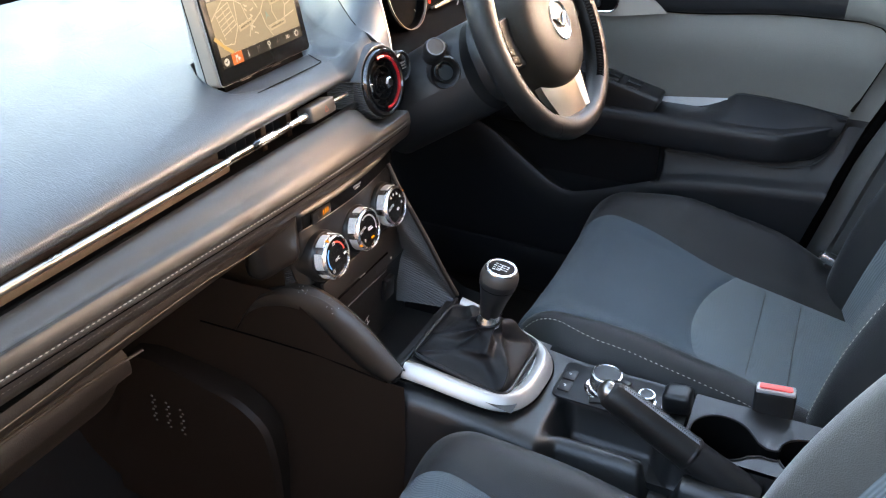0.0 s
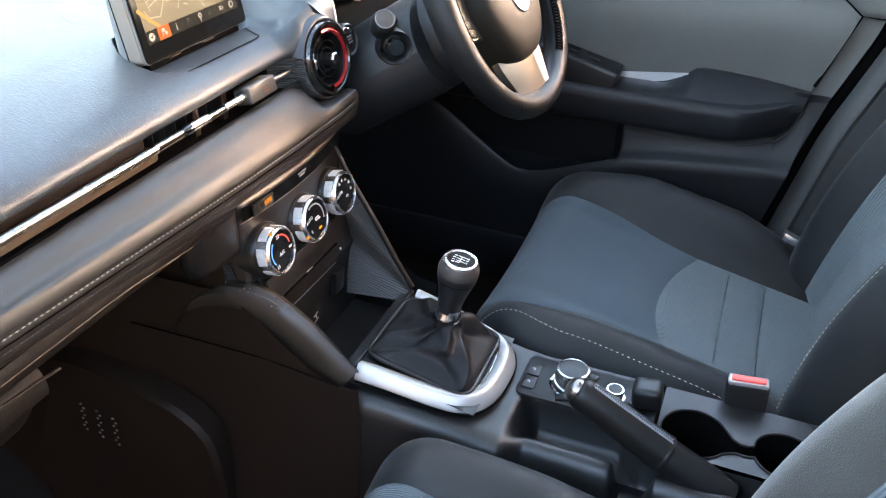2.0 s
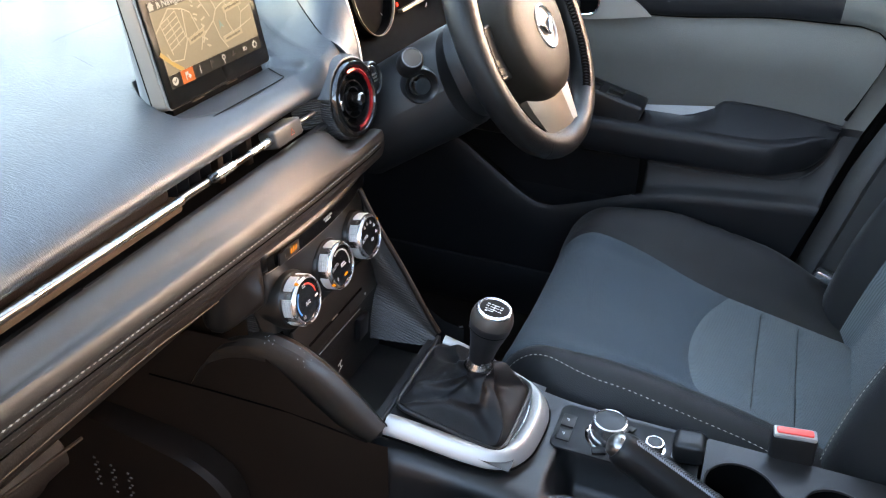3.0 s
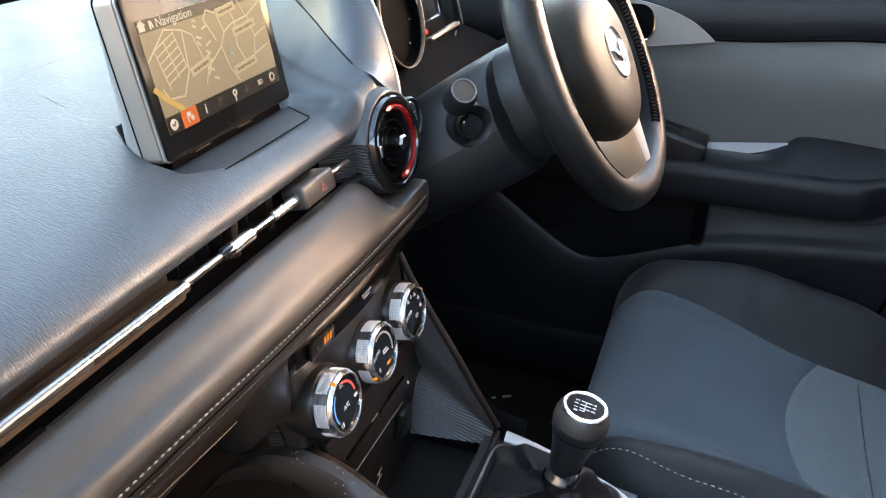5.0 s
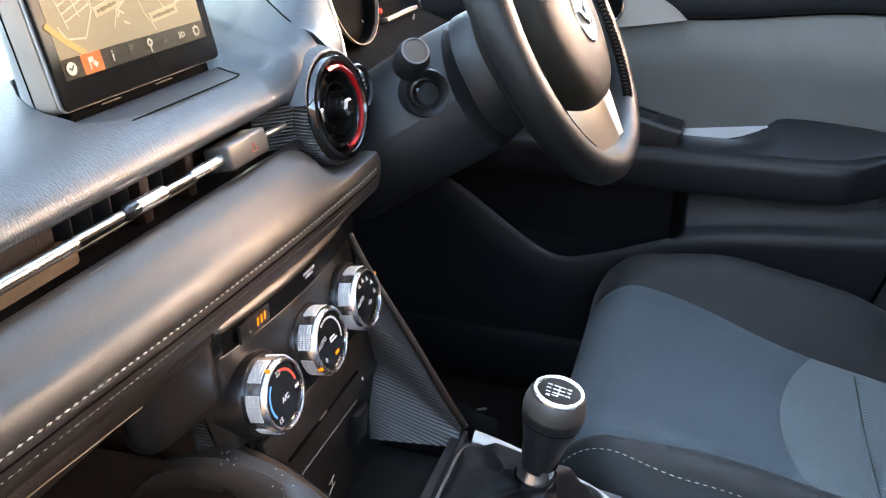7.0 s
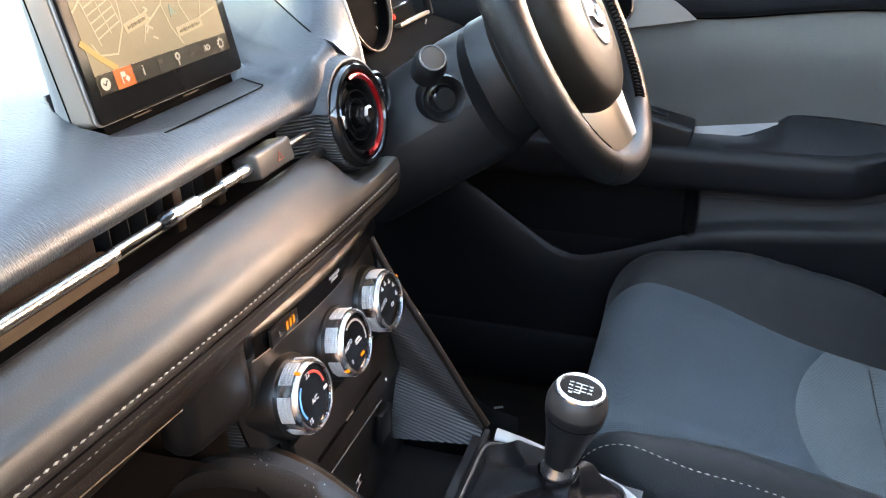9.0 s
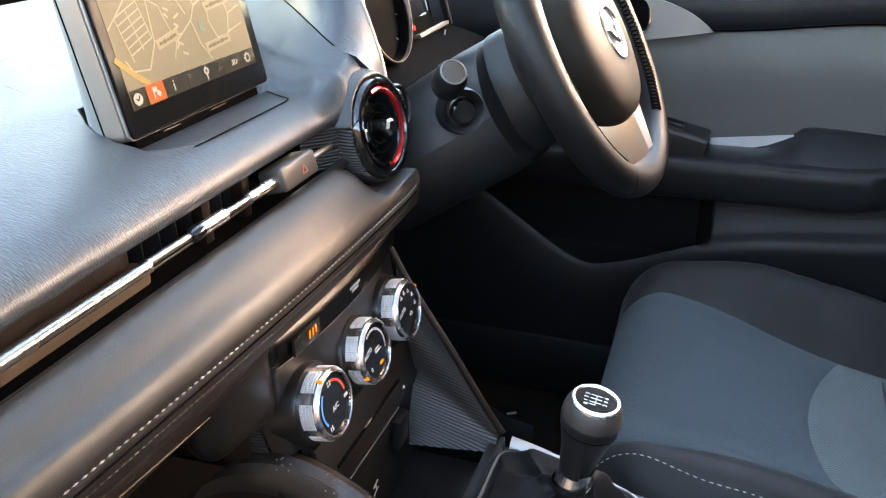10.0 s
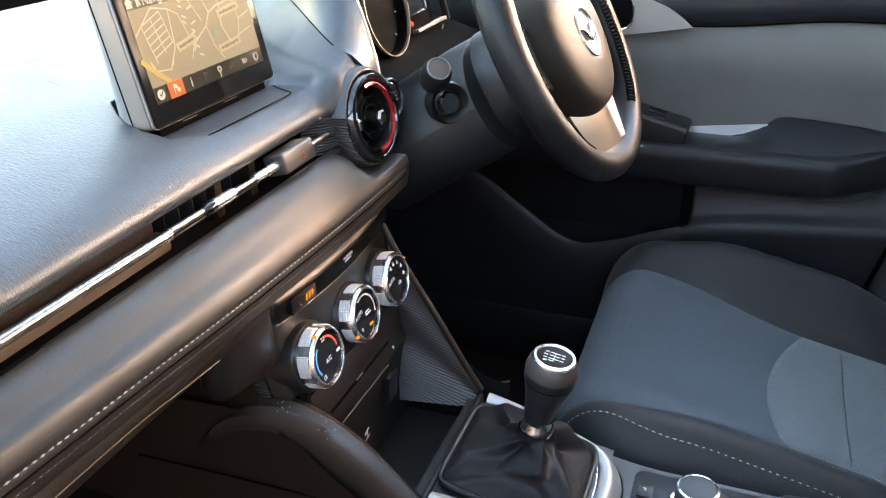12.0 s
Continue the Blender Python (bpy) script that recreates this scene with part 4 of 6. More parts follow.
for s in (-1, 1):
    sp = plate([(s * 0.060, 0.030), (s * 0.090, 0.034), (s * 0.156, 0.030), (s * 0.160, 0.005), (s * 0.156, -0.014), (s * 0.105, -0.034), (s * 0.065, -0.046)][::s], 0.014, WM @ pose(0, 0, -0.018), 0.004)
    spoke = part("spoke", sp, BLACK, wheel, "black side spoke")
    fr = [WM @ Vector((s * x, y, -0.0055)) for x, y in ((0.090, 0.032), (0.150, 0.026), (0.154, 0.004), (0.148, -0.012), (0.104, -0.034), (0.088, -0.030))]
    part("spoke_trim", tube([tuple(p) for p in spline(fr, 24)], 0.0012, 8), GREY_SILVER, spoke, "thin silver spoke edging")
    for k in range(4):
        part("wheel_button", block((0.022, 0.0095, 0.006), WM @ pose(s * (0.130 - 0.005 * k), 0.014 - 0.0125 * k, -0.004, 0, 0, s * 14), 0.0015), BLACK, spoke, "black control button")
        part("button_mark", bars([(0, 0, 0.005, 0.0016, 0)], WM @ pose(s * (0.130 - 0.005 * k), 0.014 - 0.0125 * k, -0.0009, 0, 0, s * 14)), GRAPHITE, spoke)
bsp = part("lower_spoke", plate([(-0.052, -0.055), (0.052, -0.055), (0.034, -0.120), (0.026, -0.160), (-0.026, -0.160), (-0.034, -0.120)][::-1], 0.010, WM @ pose(0, 0, -0.026), 0.003), SATIN, wheel, "lower spoke")
rows = []
for k in np.linspace(0, 1, 16):
    y = -0.078 - 0.074 * k
    x0, x1 = -0.058 + 0.018 * ease(0, 1, k), 0.0175 + 0.006 * k
    rows.append([WM @ Vector((x0 - 0.002, y, -0.022 + 0.006 * k))] + [WM @ Vector((x0 + (x1 - x0) * j, y - 0.003 * math.sin(math.pi * j), -0.012 + 0.006 * k + (0.021 - 0.009 * k) * math.sin(0.5 * math.pi * j) ** 0.9)) for j in np.linspace(0, 1, 11)] + [WM @ Vector((x1 + 0.001, y, -0.006))])
part("silver_arm", sheet(rows), GOLD_LIT_SILVER, bsp, "broad satin silver arm of the lower spoke")
rows = []
for k in np.linspace(0, 1, 12):
    y = -0.072 - 0.066 * k
    rows.append([WM @ Vector((x, y, h)) for x, h in ((0.0110 + 0.006 * k, 0.0085 - 0.004 * k), (0.0190 + 0.005 * k, 0.0140 - 0.0055 * k), (0.0300 + 0.001 * k, 0.0160 - 0.0065 * k), (0.0345, 0.0120 - 0.006 * k), (0.0360, -0.008))])
part("silver_arm", sheet(rows), SILVER, bsp, "narrow bright arm of the lower spoke")
part("arm_end", tube([WM @ Vector(p) for p in ((-0.036, -0.1515, -0.004), (-0.010, -0.1530, 0.0015), (0.020, -0.1510, 0.0015))], 0.0010, 6), DEEP, bsp)

# ---- climate panel and centre stack ----
stack = thing("centre_stack", (0.0, 0.53, 0.33), "dark centre stack with storage bin below the climate dials", "centre stack")
UPV = Vector((0, 0.19, 0.982))
CM = basis((0.006, 0.5195, 0.480), (1, 0, 0), UPV)  # z to the cabin


def face_row(x):
    bow = 0.010 * (x / 0.11) ** 2
    prof = [(0.545, 0.562), (0.524, 0.556), (0.516, 0.549), (0.5175, 0.531), (0.5215, 0.527), (0.5195, 0.510), (0.5160, 0.480), (0.5080, 0.450), (0.503, 0.434), (0.500, 0.416), (0.497, 0.400)]
    return [(x, y + bow, z) for y, z in spline(prof, 36)]


part("fascia", sheet([face_row(x) for x in np.linspace(-0.097, 0.128, 26)]), FASCIA, stack, "satin brownish black fascia")
FLANK = [p for p in face_row(-0.097)[3:] if p[2] > 0.452]


def flank_row(k):
    """One line of the side that rounds back from the fascia."""
    a = 0.5 * math.pi * min(1.0, k * 1.6)
    return [(-0.097 - 0.012 * math.sin(a) - 0.004 * k, y + 0.016 * (1 - math.cos(a)) + 0.055 * max(0.0, k - 0.25), z) for _, y, z in FLANK]


part("fascia_flank", sheet([flank_row(k) for k in np.linspace(0, 0.42, 9)]), FASCIA, stack, "rounded side of the fascia")
part("ribbed_flank", sheet([flank_row(k) for k in np.linspace(0.445, 0.66, 8)]), RIBBED, stack, "fine ribbed flank beside the dials")
part("fascia_edge", tube([(x, face_row(x)[14][1] - 0.0035, 0.5275) for x in np.linspace(-0.103, 0.130, 16)], 0.0007, 8), CHAMPAGNE, stack)
part("strip_shoulder", block((0.075, 0.034, 0.080), pose(-0.1340, 0.5475, 0.5240, 0, 0, -9), 0.016, 4), FASCIA, stack, "rounded black shoulder beside the lamp strip")
part("warning_strip", sheet([[(x, face_row(x)[9][1] - 0.0016 + dy, z) for dy, z in ((0.0, 0.5475), (0.0, 0.5305))] for x in np.linspace(-0.103, 0.128, 20)]), SCREEN_GLASS, stack, "gloss black strip with small lamps")
AM = basis((0.010, 0.5140, 0.5415), (1, 0, 0), (0, -0.05, 1))
part("airbag_text", letters("PASSENGER\nAIRBAG", 0.0036, AM), WHITE, stack)
HM = basis((-0.071, 0.5165, 0.5385), (1, 0, 0), (0, -0.05, 1))
heat = part("heat_button", block((0.040, 0.003, 0.0145), pose(-0.069, 0.5180, 0.5385), 0.001), SATIN, stack, "heated seat button")
part("heat_lamp", bars([(-0.004 + 0.0050 * k, 0.0006, 0.0019, 0.0070, 0) for k in range(3)], HM @ pose(0.008, 0, 0.0006)), ORANGE, heat, "three lit orange bars")
part("heat_mark", bars([(0, 0, 0.0011, 0.006, 12), (0.0020, -0.0025, 0.004, 0.0011, 0)], HM @ pose(-0.008, 0, 0.0006)), DARK_THREAD, heat)


def dial(x, spin):
    base = CM @ pose(x - 0.006, 0, 0.002) @ Matrix.Scale(0.94, 4)
    dl = thing("climate_dial", tuple(base.translation), "black climate dial with knurled chrome rim", "dial", "climate dials")
    part("skirt", lathe([(0.0390, -0.034), (0.0360, -0.008), (0.0352, 0.002), (0.0335, 0.0055), (0.0300, 0.0060)], base, 48), FASCIA, dl, "round brown-black seat of the dial")
    body = part("rim", lathe([(0.0285, 0.003), (0.0300, 0.0065), (0.0302, 0.020), (0.0292, 0.0225), (0.0272, 0.0242), (0.0258, 0.0238), (0.0252, 0.0222)], base, 56), SATIN_CHROME, dl, "satin chrome rim")
    ribs = bmesh.new()
    for k in range(6):
        for i in range(14):
            for j in range(4):
                block((0.0010, 0.0013, 0.0024), base @ pose(0, 0, 0, 0, 0, k * 60 + i * 3.0 + spin + 9) @ pose(0.0303, 0, 0.0088 + 0.0031 * j), 0, bm=ribs)
    part("knurl", ribs, KNURL, body, "fine knurling", kind="stuff")
    part("pointer", block((0.0030, 0.0032, 0.0060), base @ pose(0, 0, 0, 0, 0, spin + 90) @ pose(0.0290, 0, 0.0205), 0.0008), ORANGE, body, "orange pointer")
    face = part("face", lathe([(0.0, 0.0215), (0.0250, 0.0215), (0.0256, 0.0235)], base, 48), PIANO, dl, "gloss black dial face")
    return base @ pose(0, 0, 0.0217), face


def arc(m, r, a0, a1, w, dash=0):
    bm = bmesh.new()
    n = max(4, int(abs(a1 - a0) / 8))
    for k in range(n):
        a = radians(a0 + (a1 - a0) * (k + 0.5) / n)
        l = r * radians(abs(a1 - a0) / n) * (0.62 if dash else 1.02)
        block((l, w, 0.0003), m @ pose(r * math.cos(a), r * math.sin(a), 0, 0, 0, math.degrees(a) + 90), 0, bm=bm)
    return bm


m, face = dial(-0.073, 22)
part("cold_arc", arc(m, 0.0195, 215, 130, 0.0020, 0), BLUE_PRINT, face, "blue cold scale")
part("hot_arc", arc(m, 0.0195, 85, 5, 0.0022, 0), RED_PRINT, face, "red hot scale")
part("temperature", letters("22", 0.0062, m @ pose(0.0, 0.0185, 0)), WHITE, face)
part("temperature", letters("15", 0.0062, m @ pose(-0.0125, -0.0165, 0)), WHITE, face)
part("temperature", bars([(0.0195, -0.004, 0.006, 0.0026, 0)], m), WHITE, face)
part("caption", letters("A/C", 0.0062, m @ pose(0.001, -0.004, 0)), WHITE, face)
m, face = dial(0.006, 118)
part("fan_arc", arc(m, 0.0200, 120, -20, 0.0020, 1), WHITE, face, "white fan speed scale")
part("caption", letters("AUTO", 0.0058, m @ pose(-0.0135, 0.004, 0, 0, 0, 12)), WHITE, face)
part("caption", letters("0", 0.0065, m @ pose(-0.0135, -0.0125, 0)), WHITE, face)
part("recirculation_mark", bars([(0.004, 0.001, 0.009, 0.0016, 0), (0.006, -0.002, 0.010, 0.0016, 0), (0.0, -0.0005, 0.0016, 0.004, 0)], m), WHITE, face)
part("fan_lamp", bars([(0.006, -0.0150, 0.0072, 0.0028, 0)], m), ORANGE, face, "lit orange lamp")
m, face = dial(0.081, -62)
part("mode_marks", bars([(x + dx, y + dy, w, h, a) for x, y in ((-0.008, 0.016), (0.000, 0.018), (0.009, 0.016), (0.016, 0.009), (0.018, -0.001)) for dx, dy, w, h, a in ((0, 0.0012, 0.0012, 0.0030, 25), (0.0010, -0.0012, 0.0030, 0.0010, 0), (-0.0016, -0.0004, 0.0010, 0.0024, 0))] + [(0.005, -0.008, 0.0050, 0.0009, 0), (0.005, -0.0055, 0.0050, 0.0009, 0), (0.0025, -0.0068, 0.0009, 0.0030, 0), (0.0075, -0.0068, 0.0009, 0.0030, 0)], m), WHITE, face)
part("caption", letters("AUTO", 0.0058, m @ pose(-0.0125, 0.002, 0, 0, 0, 12)), WHITE, face)

# disc slot and small panel below the dials
part("disc_panel", block((0.190, 0.050, 0.006), CM @ pose(-0.004, -0.056, 0.0035), 0.002), FASCIA, stack, "plain satin panel with disc slot")
part("disc_slot", block((0.130, 0.0030, 0.003), CM @ pose(-0.012, -0.063, 0.0062), 0.0005), DEEP, stack, "thin disc slot")
part("eject_mark", block((0.014, 0.0016, 0.001), CM @ pose(-0.018, -0.0615, 0.0078), 0.0003), GREY_SILVER, stack, "small bright eject key")
part("panel_lip", tube([(-0.075, 0.4962, 0.4005), (0.045, 0.4962, 0.3985)], 0.0006, 8), GRAPHITE, stack, "thin bright lip")
part("panel_mark", lathe([(0.0, 0.0005), (0.0016, 0.0005), (0.0018, 0)], CM @ pose(0.058, -0.074, 0.0072), 10), WHITE, stack)

# storage bin between the console wings
part("side_cover", sheet([[(-0.116 - 0.010 * k, 0.548 + 0.40 * k, z) for z in np.linspace(0.30, 0.556, 6)] for k in np.linspace(0, 1, 8)]), BROWN, stack, "plain brown-black side of the stack")
part("bin_back", sheet([[(x, 0.500 + dy, z) for dy, z in ((-0.002, 0.405), (0.004, 0.385), (0.008, 0.35), (0.006, 0.294))] for x in np.linspace(-0.10, 0.115, 6)]), BLACK, stack, "black back of the storage bin")
part("bin_lip", block((0.178, 0.006, 0.030), pose(0.006, 0.4085, 0.334), 0.002), SATIN, stack)
part("bin_floor", sheet([[(x, y, 0.296) for x in np.linspace(-0.095, 0.11, 6)] for y in (0.405, 0.46, 0.54)]), BLACK, stack, "smooth floor of the storage bin")
part("socket_mark", bars([(0, 0.006, 0.010, 0.0016, 20), (0.002, 0.001, 0.0016, 0.008, 20), (0.004, -0.006, 0.010, 0.0016, 20), (-0.002, -0.010, 0.008, 0.0016, 20)], basis((-0.004, 0.5025, 0.340), (1, 0, 0), (0, -0.15, 0.99))), WHITE, stack)
part("socket_cover", block((0.026, 0.010, 0.036), pose(0.058, 0.502, 0.362, 5), 0.004), SATIN, stack, "black socket cover")


WING_SKIN = mat("brown_black_wing_skin", (0.0170, 0.0125, 0.0095), 0.38, spec=0.55, scale=950, bump=0.35, depth=0.0005, kind="grain")


def wing(s, name, inner_mat, label):
    """A padded wing that runs from the fascia down to the silver gear surround."""
    edge = spline([(0.600, 0.405), (0.585, 0.430), (0.560, 0.446), (0.530, 0.451), (0.495, 0.442), (0.462, 0.421), (0.430, 0.390), (0.398, 0.354)], 22)
    rows_in, rows_out = [], []
    for i, (y, z) in enumerate(edge):
        k = i / 21
        xi, xo = 0.104 - 0.012 * k, 0.140 - 0.026 * k
        nz, ny = 0.8, -0.6
        cx = 0.006
        rows_out.append([(cx + s * xx, y + ny * dd, z + nz * dd) for xx, dd in ((xi, -0.010), (xi + 0.002, -0.003), (xi + 0.008, 0.003), ((xi + xo) / 2, 0.0055), (xo - 0.006, 0.002), (xo, -0.008), (xo + 0.001, -0.026), (xo - 0.004, -0.046), (xo - 0.016, -0.072))])
        rows_in.append([(cx + s * (xi - 0.002 * j), y + (0.515 - y) * j * 0.0 + 0.0, z - 0.004 - (z - 0.326) * j) for j in (0, 0.25, 0.5, 0.75, 1)])
    w = part(name, sheet(rows_out), WING_SKIN, stack, label)
    part("wing_lining", sheet(rows_in), inner_mat, w, "fine ribbed lining of the wing")
    return w


SCUFF = random.Random(8)
left_wing = wing(-1, "wing", RIBBED, "padded brown-black console wing, scuffed at its top")
bm = bmesh.new()
for k in range(16):
    y = SCUFF.choice((0.528, 0.488)) + SCUFF.uniform(-0.012, 0.012)
    z = float(np.interp(y, (0.462, 0.495, 0.530, 0.560), (0.421, 0.442, 0.451, 0.446)))
    block((0.0006, 0.0009, 0.0006), pose(0.006 - 0.121 + SCUFF.uniform(-0.010, 0.008), y - 0.0035, z + 0.0045, 0, 0, SCUFF.uniform(0, 90)), 0, bm=bm)
part("scuff_mark", bm, ALU, left_wing, "pale scuffs", kind="stuff")
# the ribbed triangle right of the dials stands forward of the lining
tri_rows = []
for k in np.linspace(0, 1, 40):
    top = Vector((0.110, 0.520, 0.520)).lerp(Vector((0.097, 0.412, 0.352)), k)
    bot = Vector((0.090, 0.514, 0.318)).lerp(Vector((0.090, 0.418, 0.330)), k)
    line = []
    for j in np.linspace(0, 1, 360):
        p = top.lerp(bot, j)
        rib = 0.0008 * math.sin(math.tau * (p.z - 0.25 * p.y) / 0.0036)
        line.append((p.x + 0.004 * math.sin(math.pi * j) + rib * ease(0.02, 0.06, j), p.y, p.z))
    tri_rows.append(line)
part("ribbed_cheek", sheet(tri_rows), CHEEK, stack, "fine ribbed cheek beside the bin")
part("cheek_edge", tube(spline([(0.112, 0.526, 0.530), (0.110, 0.508, 0.497), (0.105, 0.463, 0.430), (0.100, 0.428, 0.376), (0.098, 0.410, 0.350)], 20), 0.0036, 10), BROWN, stack, "rounded edge of the cheek")

# ---- centre console ----
con = thing("centre_console", (0.0, 0.15, 0.0), "black centre console between the seats", "console")


def con_row(y):
    """Cross-section of the console: left flank, rim of the handbrake well, the well, then the deck beside the driver."""
    zt = 0.296 + 0.030 * ease(0.20, 0.42, y)
    well = 1 - ease(0.196, 0.226, y)
    rim_up = max(ease(0.084, 0.098, y), 1 - ease(0.046, 0.060, y))
    edge = 0.0215 - 0.040 * ease(0.098, 0.062, y)
    wl = 0.098 + 0.020 * ease(0.25, 0.50, y)
    full = [(-wl - 0.030, 0.0), (-wl - 0.020, 0.10), (-wl - 0.008, 0.20), (-wl - 0.002, zt - 0.050), (-wl, zt - 0.034), (-wl + 0.001, zt - 0.022), (-wl + 0.004, zt - 0.012), (-wl + 0.010, zt - 0.004),
            (-wl + 0.020, zt), (-wl + 0.030, zt), (-wl + 0.040, zt), (-0.048, zt), (-0.030, zt), (-0.012, zt), (0.0, zt), (0.012, zt), (0.0215, zt), (0.05, zt + 0.001), (0.0935, zt), (0.0945, zt)]
    low_z = 0.236
    r = lambda z: low_z + (z - low_z) * rim_up
    sunk = [(-0.112, 0.0), (-0.102, 0.10), (-0.088, 0.19), (-0.0775, 0.238), (-0.0735, r(0.262)), (-0.0690, r(0.276)), (-0.0625, r(0.2850)), (-0.0550, r(0.2880)),
            (-0.0480, r(0.2860)), (-0.0430, r(0.2790)), (-0.0400, r(0.266)), (-0.0385, 0.246), (min(-0.030, edge - 0.018), low_z), (edge - 0.016, low_z + 0.001), (edge - 0.008, 0.246), (edge - 0.0035, 0.280),
            (edge, zt - 0.004), (edge + 0.005, zt), (0.0935, zt), (0.0945, zt)]
    xsz = [(a + (c - a) * well, b + (d - b) * well) for (a, b), (c, d) in zip(full, sunk)]
    xsz += [(0.096, zt - 0.004), (0.100, zt - 0.014), (0.104, 0.20), (0.118, 0.08), (0.13, 0.0)]
    pit = ease(-0.140, -0.134, y) * (1 - ease(0.056, 0.062, y))
    return [(x, y, z - 0.085 * pit if edge + 0.003 < x < 0.094 and z > 0.25 else z) for x, z in xsz]


part("body", sheet([con_row(y) for y in np.r_[np.linspace(-0.35, -0.142, 6), np.linspace(-0.140, 0.10, 60), np.linspace(0.11, 0.19, 9), np.linspace(0.195, 0.228, 12), np.linspace(0.24, 0.41, 8)]]), CONSOLE, con, "black moulded console body", smooth=50)
part("rim_joint", tube(spline([(-0.0795, 0.122, 0.232), (-0.0785, 0.104, 0.229), (-0.0765, 0.092, 0.2315), (-0.0760, 0.085, 0.238)], 14), 0.0009, 6), DEEP, con)
side = [[(-0.1005 - 0.022 * ease(0.25, 0.50, y) - 0.026 * ease(0.30, 0.0, z) - 0.02 * ease(0.5, 0.9, y), y, z) for z in (0.0, 0.05, 0.10, 0.15, 0.20, 0.24, 0.28, 0.345 + 0.10 * ease(0.40, 0.56, y))] for y in np.linspace(0.385, 1.05, 24)]
part("side_panel", sheet(side), FOOTWELL, con, "plain side panel in the passenger footwell")
part("side_panel", sheet([[(0.012 - x, y, z) for x, y, z in r] for r in side]), BLACK, con, "plain side panel in the driver footwell")
part("side_seam", tube([(-0.1215, 0.405, 0.352), (-0.122, 0.50, 0.362), (-0.130, 0.60, 0.368), (-0.137, 0.68, 0.372)], 0.0010, 6), DEEP, con)

# silver gear surround
CX = 0.006


def trim_pts(off, zoff=0.0, n=10):
    """The U of the surround, seen from above, drawn in by off."""
    left = [(-0.101 + off, 0.402), (-0.0955 + off, 0.350), (-0.0890 + off, 0.307), (-0.0820 + off * 0.95, 0.280 + off * 0.10)]
    pts = left + [(-0.068 + off * 0.75, 0.2570 + off * 0.60), (-0.038 + off * 0.25, 0.2410 + off * 0.97), (0.0, 0.2365 + off)]
    pts = pts + [(-x, y - 0.004 * ease(0.0, 0.06, -x)) for x, y in pts[-2::-1]]
    return [(CX + x, y, 0.321 + 0.030 * ease(0.23, 0.42, y) + zoff) for x, y in spline(pts, 60)]


offs = [(0.0042, -0.0135), (0.0046, -0.0110), (0.0052, -0.0092), (0.0085, -0.0042), (0.0125, 0.0014), (0.0148, 0.0036), (0.0165, 0.0043), (0.0185, 0.0042), (0.0225, 0.0028), (0.0258, 0.0012), (0.0272, -0.0010), (0.0278, -0.008)]
bm = sheet([trim_pts(o, z) for o, z in offs])
part("gear_surround", bm, SILVER, con, "satin silver U-shaped gear surround", smooth=60)
part("surround_seam", tube([tuple(Vector(p) + Vector((0, 0, 0.0002))) for p in trim_pts(0.0038, -0.0132)], 0.0014, 6), DEEP, con)
part("surround_lip", tube(trim_pts(0.0290, -0.0030)[8:-3], 0.0008, 6), SATIN_CHROME, con, "thin bright inner lip")
rows = [[(x, y, 0.3165 + 0.030 * ease(0.23, 0.42, y)) for x in np.linspace(CX - 0.078, CX + 0.078, 8)] for y in np.linspace(0.258, 0.420, 8)]
part("gear_plate", sheet(rows), SATIN, con, "satin black plate under the gaiter")

# ---- gear lever ----
lever = thing("gear_lever", (0.010, 0.330, 0.33), "manual gear lever with leather gaiter and six-speed knob", "gear lever")


def boot_ring(k, n=96):
    """One ring of the gaiter, from its square frame up to the collar, with folds that wander as it rises."""
    out = []
    shrink = 0.40 * ease(0.0, 0.45, k) + 0.60 * ease(0.25, 0.85, k)
    top = 0.0172
    for i in range(n):
        a = math.tau * i / n
        c, q = math.cos(a), math.sin(a)
        e = 2 / (8.0 - 6.0 * min(1, k * 1.25))
        bw, bd = 0.0640 + (top - 0.0640) * shrink, 0.0650 + (top - 0.0650) * shrink
        amp = math.sin(math.pi * min(1.0, k * 1.02)) ** 0.8
        fold = 0.0072 * amp * (math.sin(3 * a + 3.4 * k + 0.9) + 0.8 * (1 - 2 * abs(math.sin(2.5 * a - 4.5 * k + 0.4))) + 0.22 * math.sin(7 * a + 6 * k))
        ring = 0.0012 * amp * math.sin(15 * k + 2.0 * math.sin(2 * a))
        x = (bw + fold) * math.copysign(abs(c) ** e, c)
        y = (bd + fold) * math.copysign(abs(q) ** e, q)
        base = 0.0300 * (ease(0.23, 0.42, 0.338 + y) - ease(0.23, 0.42, 0.338)) * (1 - k)
        out.append((0.008 + x, 0.338 + y - 0.014 * k, 0.3425 + base + 0.047 * k ** 1.05 + ring + 0.35 * fold * (1 - k)))
    return out


GAITER = mat("black_leather_gaiter", (0.0055, 0.0056, 0.0062), 0.48, spec=0.18, scale=700, bump=0.35, depth=0.0006, kind="grain")
bm = sheet([boot_ring(k) for k in np.linspace(0, 1, 44)], True)
part("gaiter", bm, GAITER, lever, "creased black leather gaiter")
fr = [(p[0], p[1], p[2] + 0.0005) for p in boot_ring(0.0)]
part("gaiter_frame", tube([tuple(Vector((0.008, 0.338, -0.002)) + Vector(((x - 0.008) * 1.02, (y - 0.338) * 1.02, z))) for x, y, z in fr], 0.0030, 8, True), SATIN, lever, "black frame of the gaiter")
KNM = basis((0.009, 0.324, 0.386), (1, 0, 0), (0.0, 0.985, 0.17)) @ Matrix.Scale(0.93, 4)
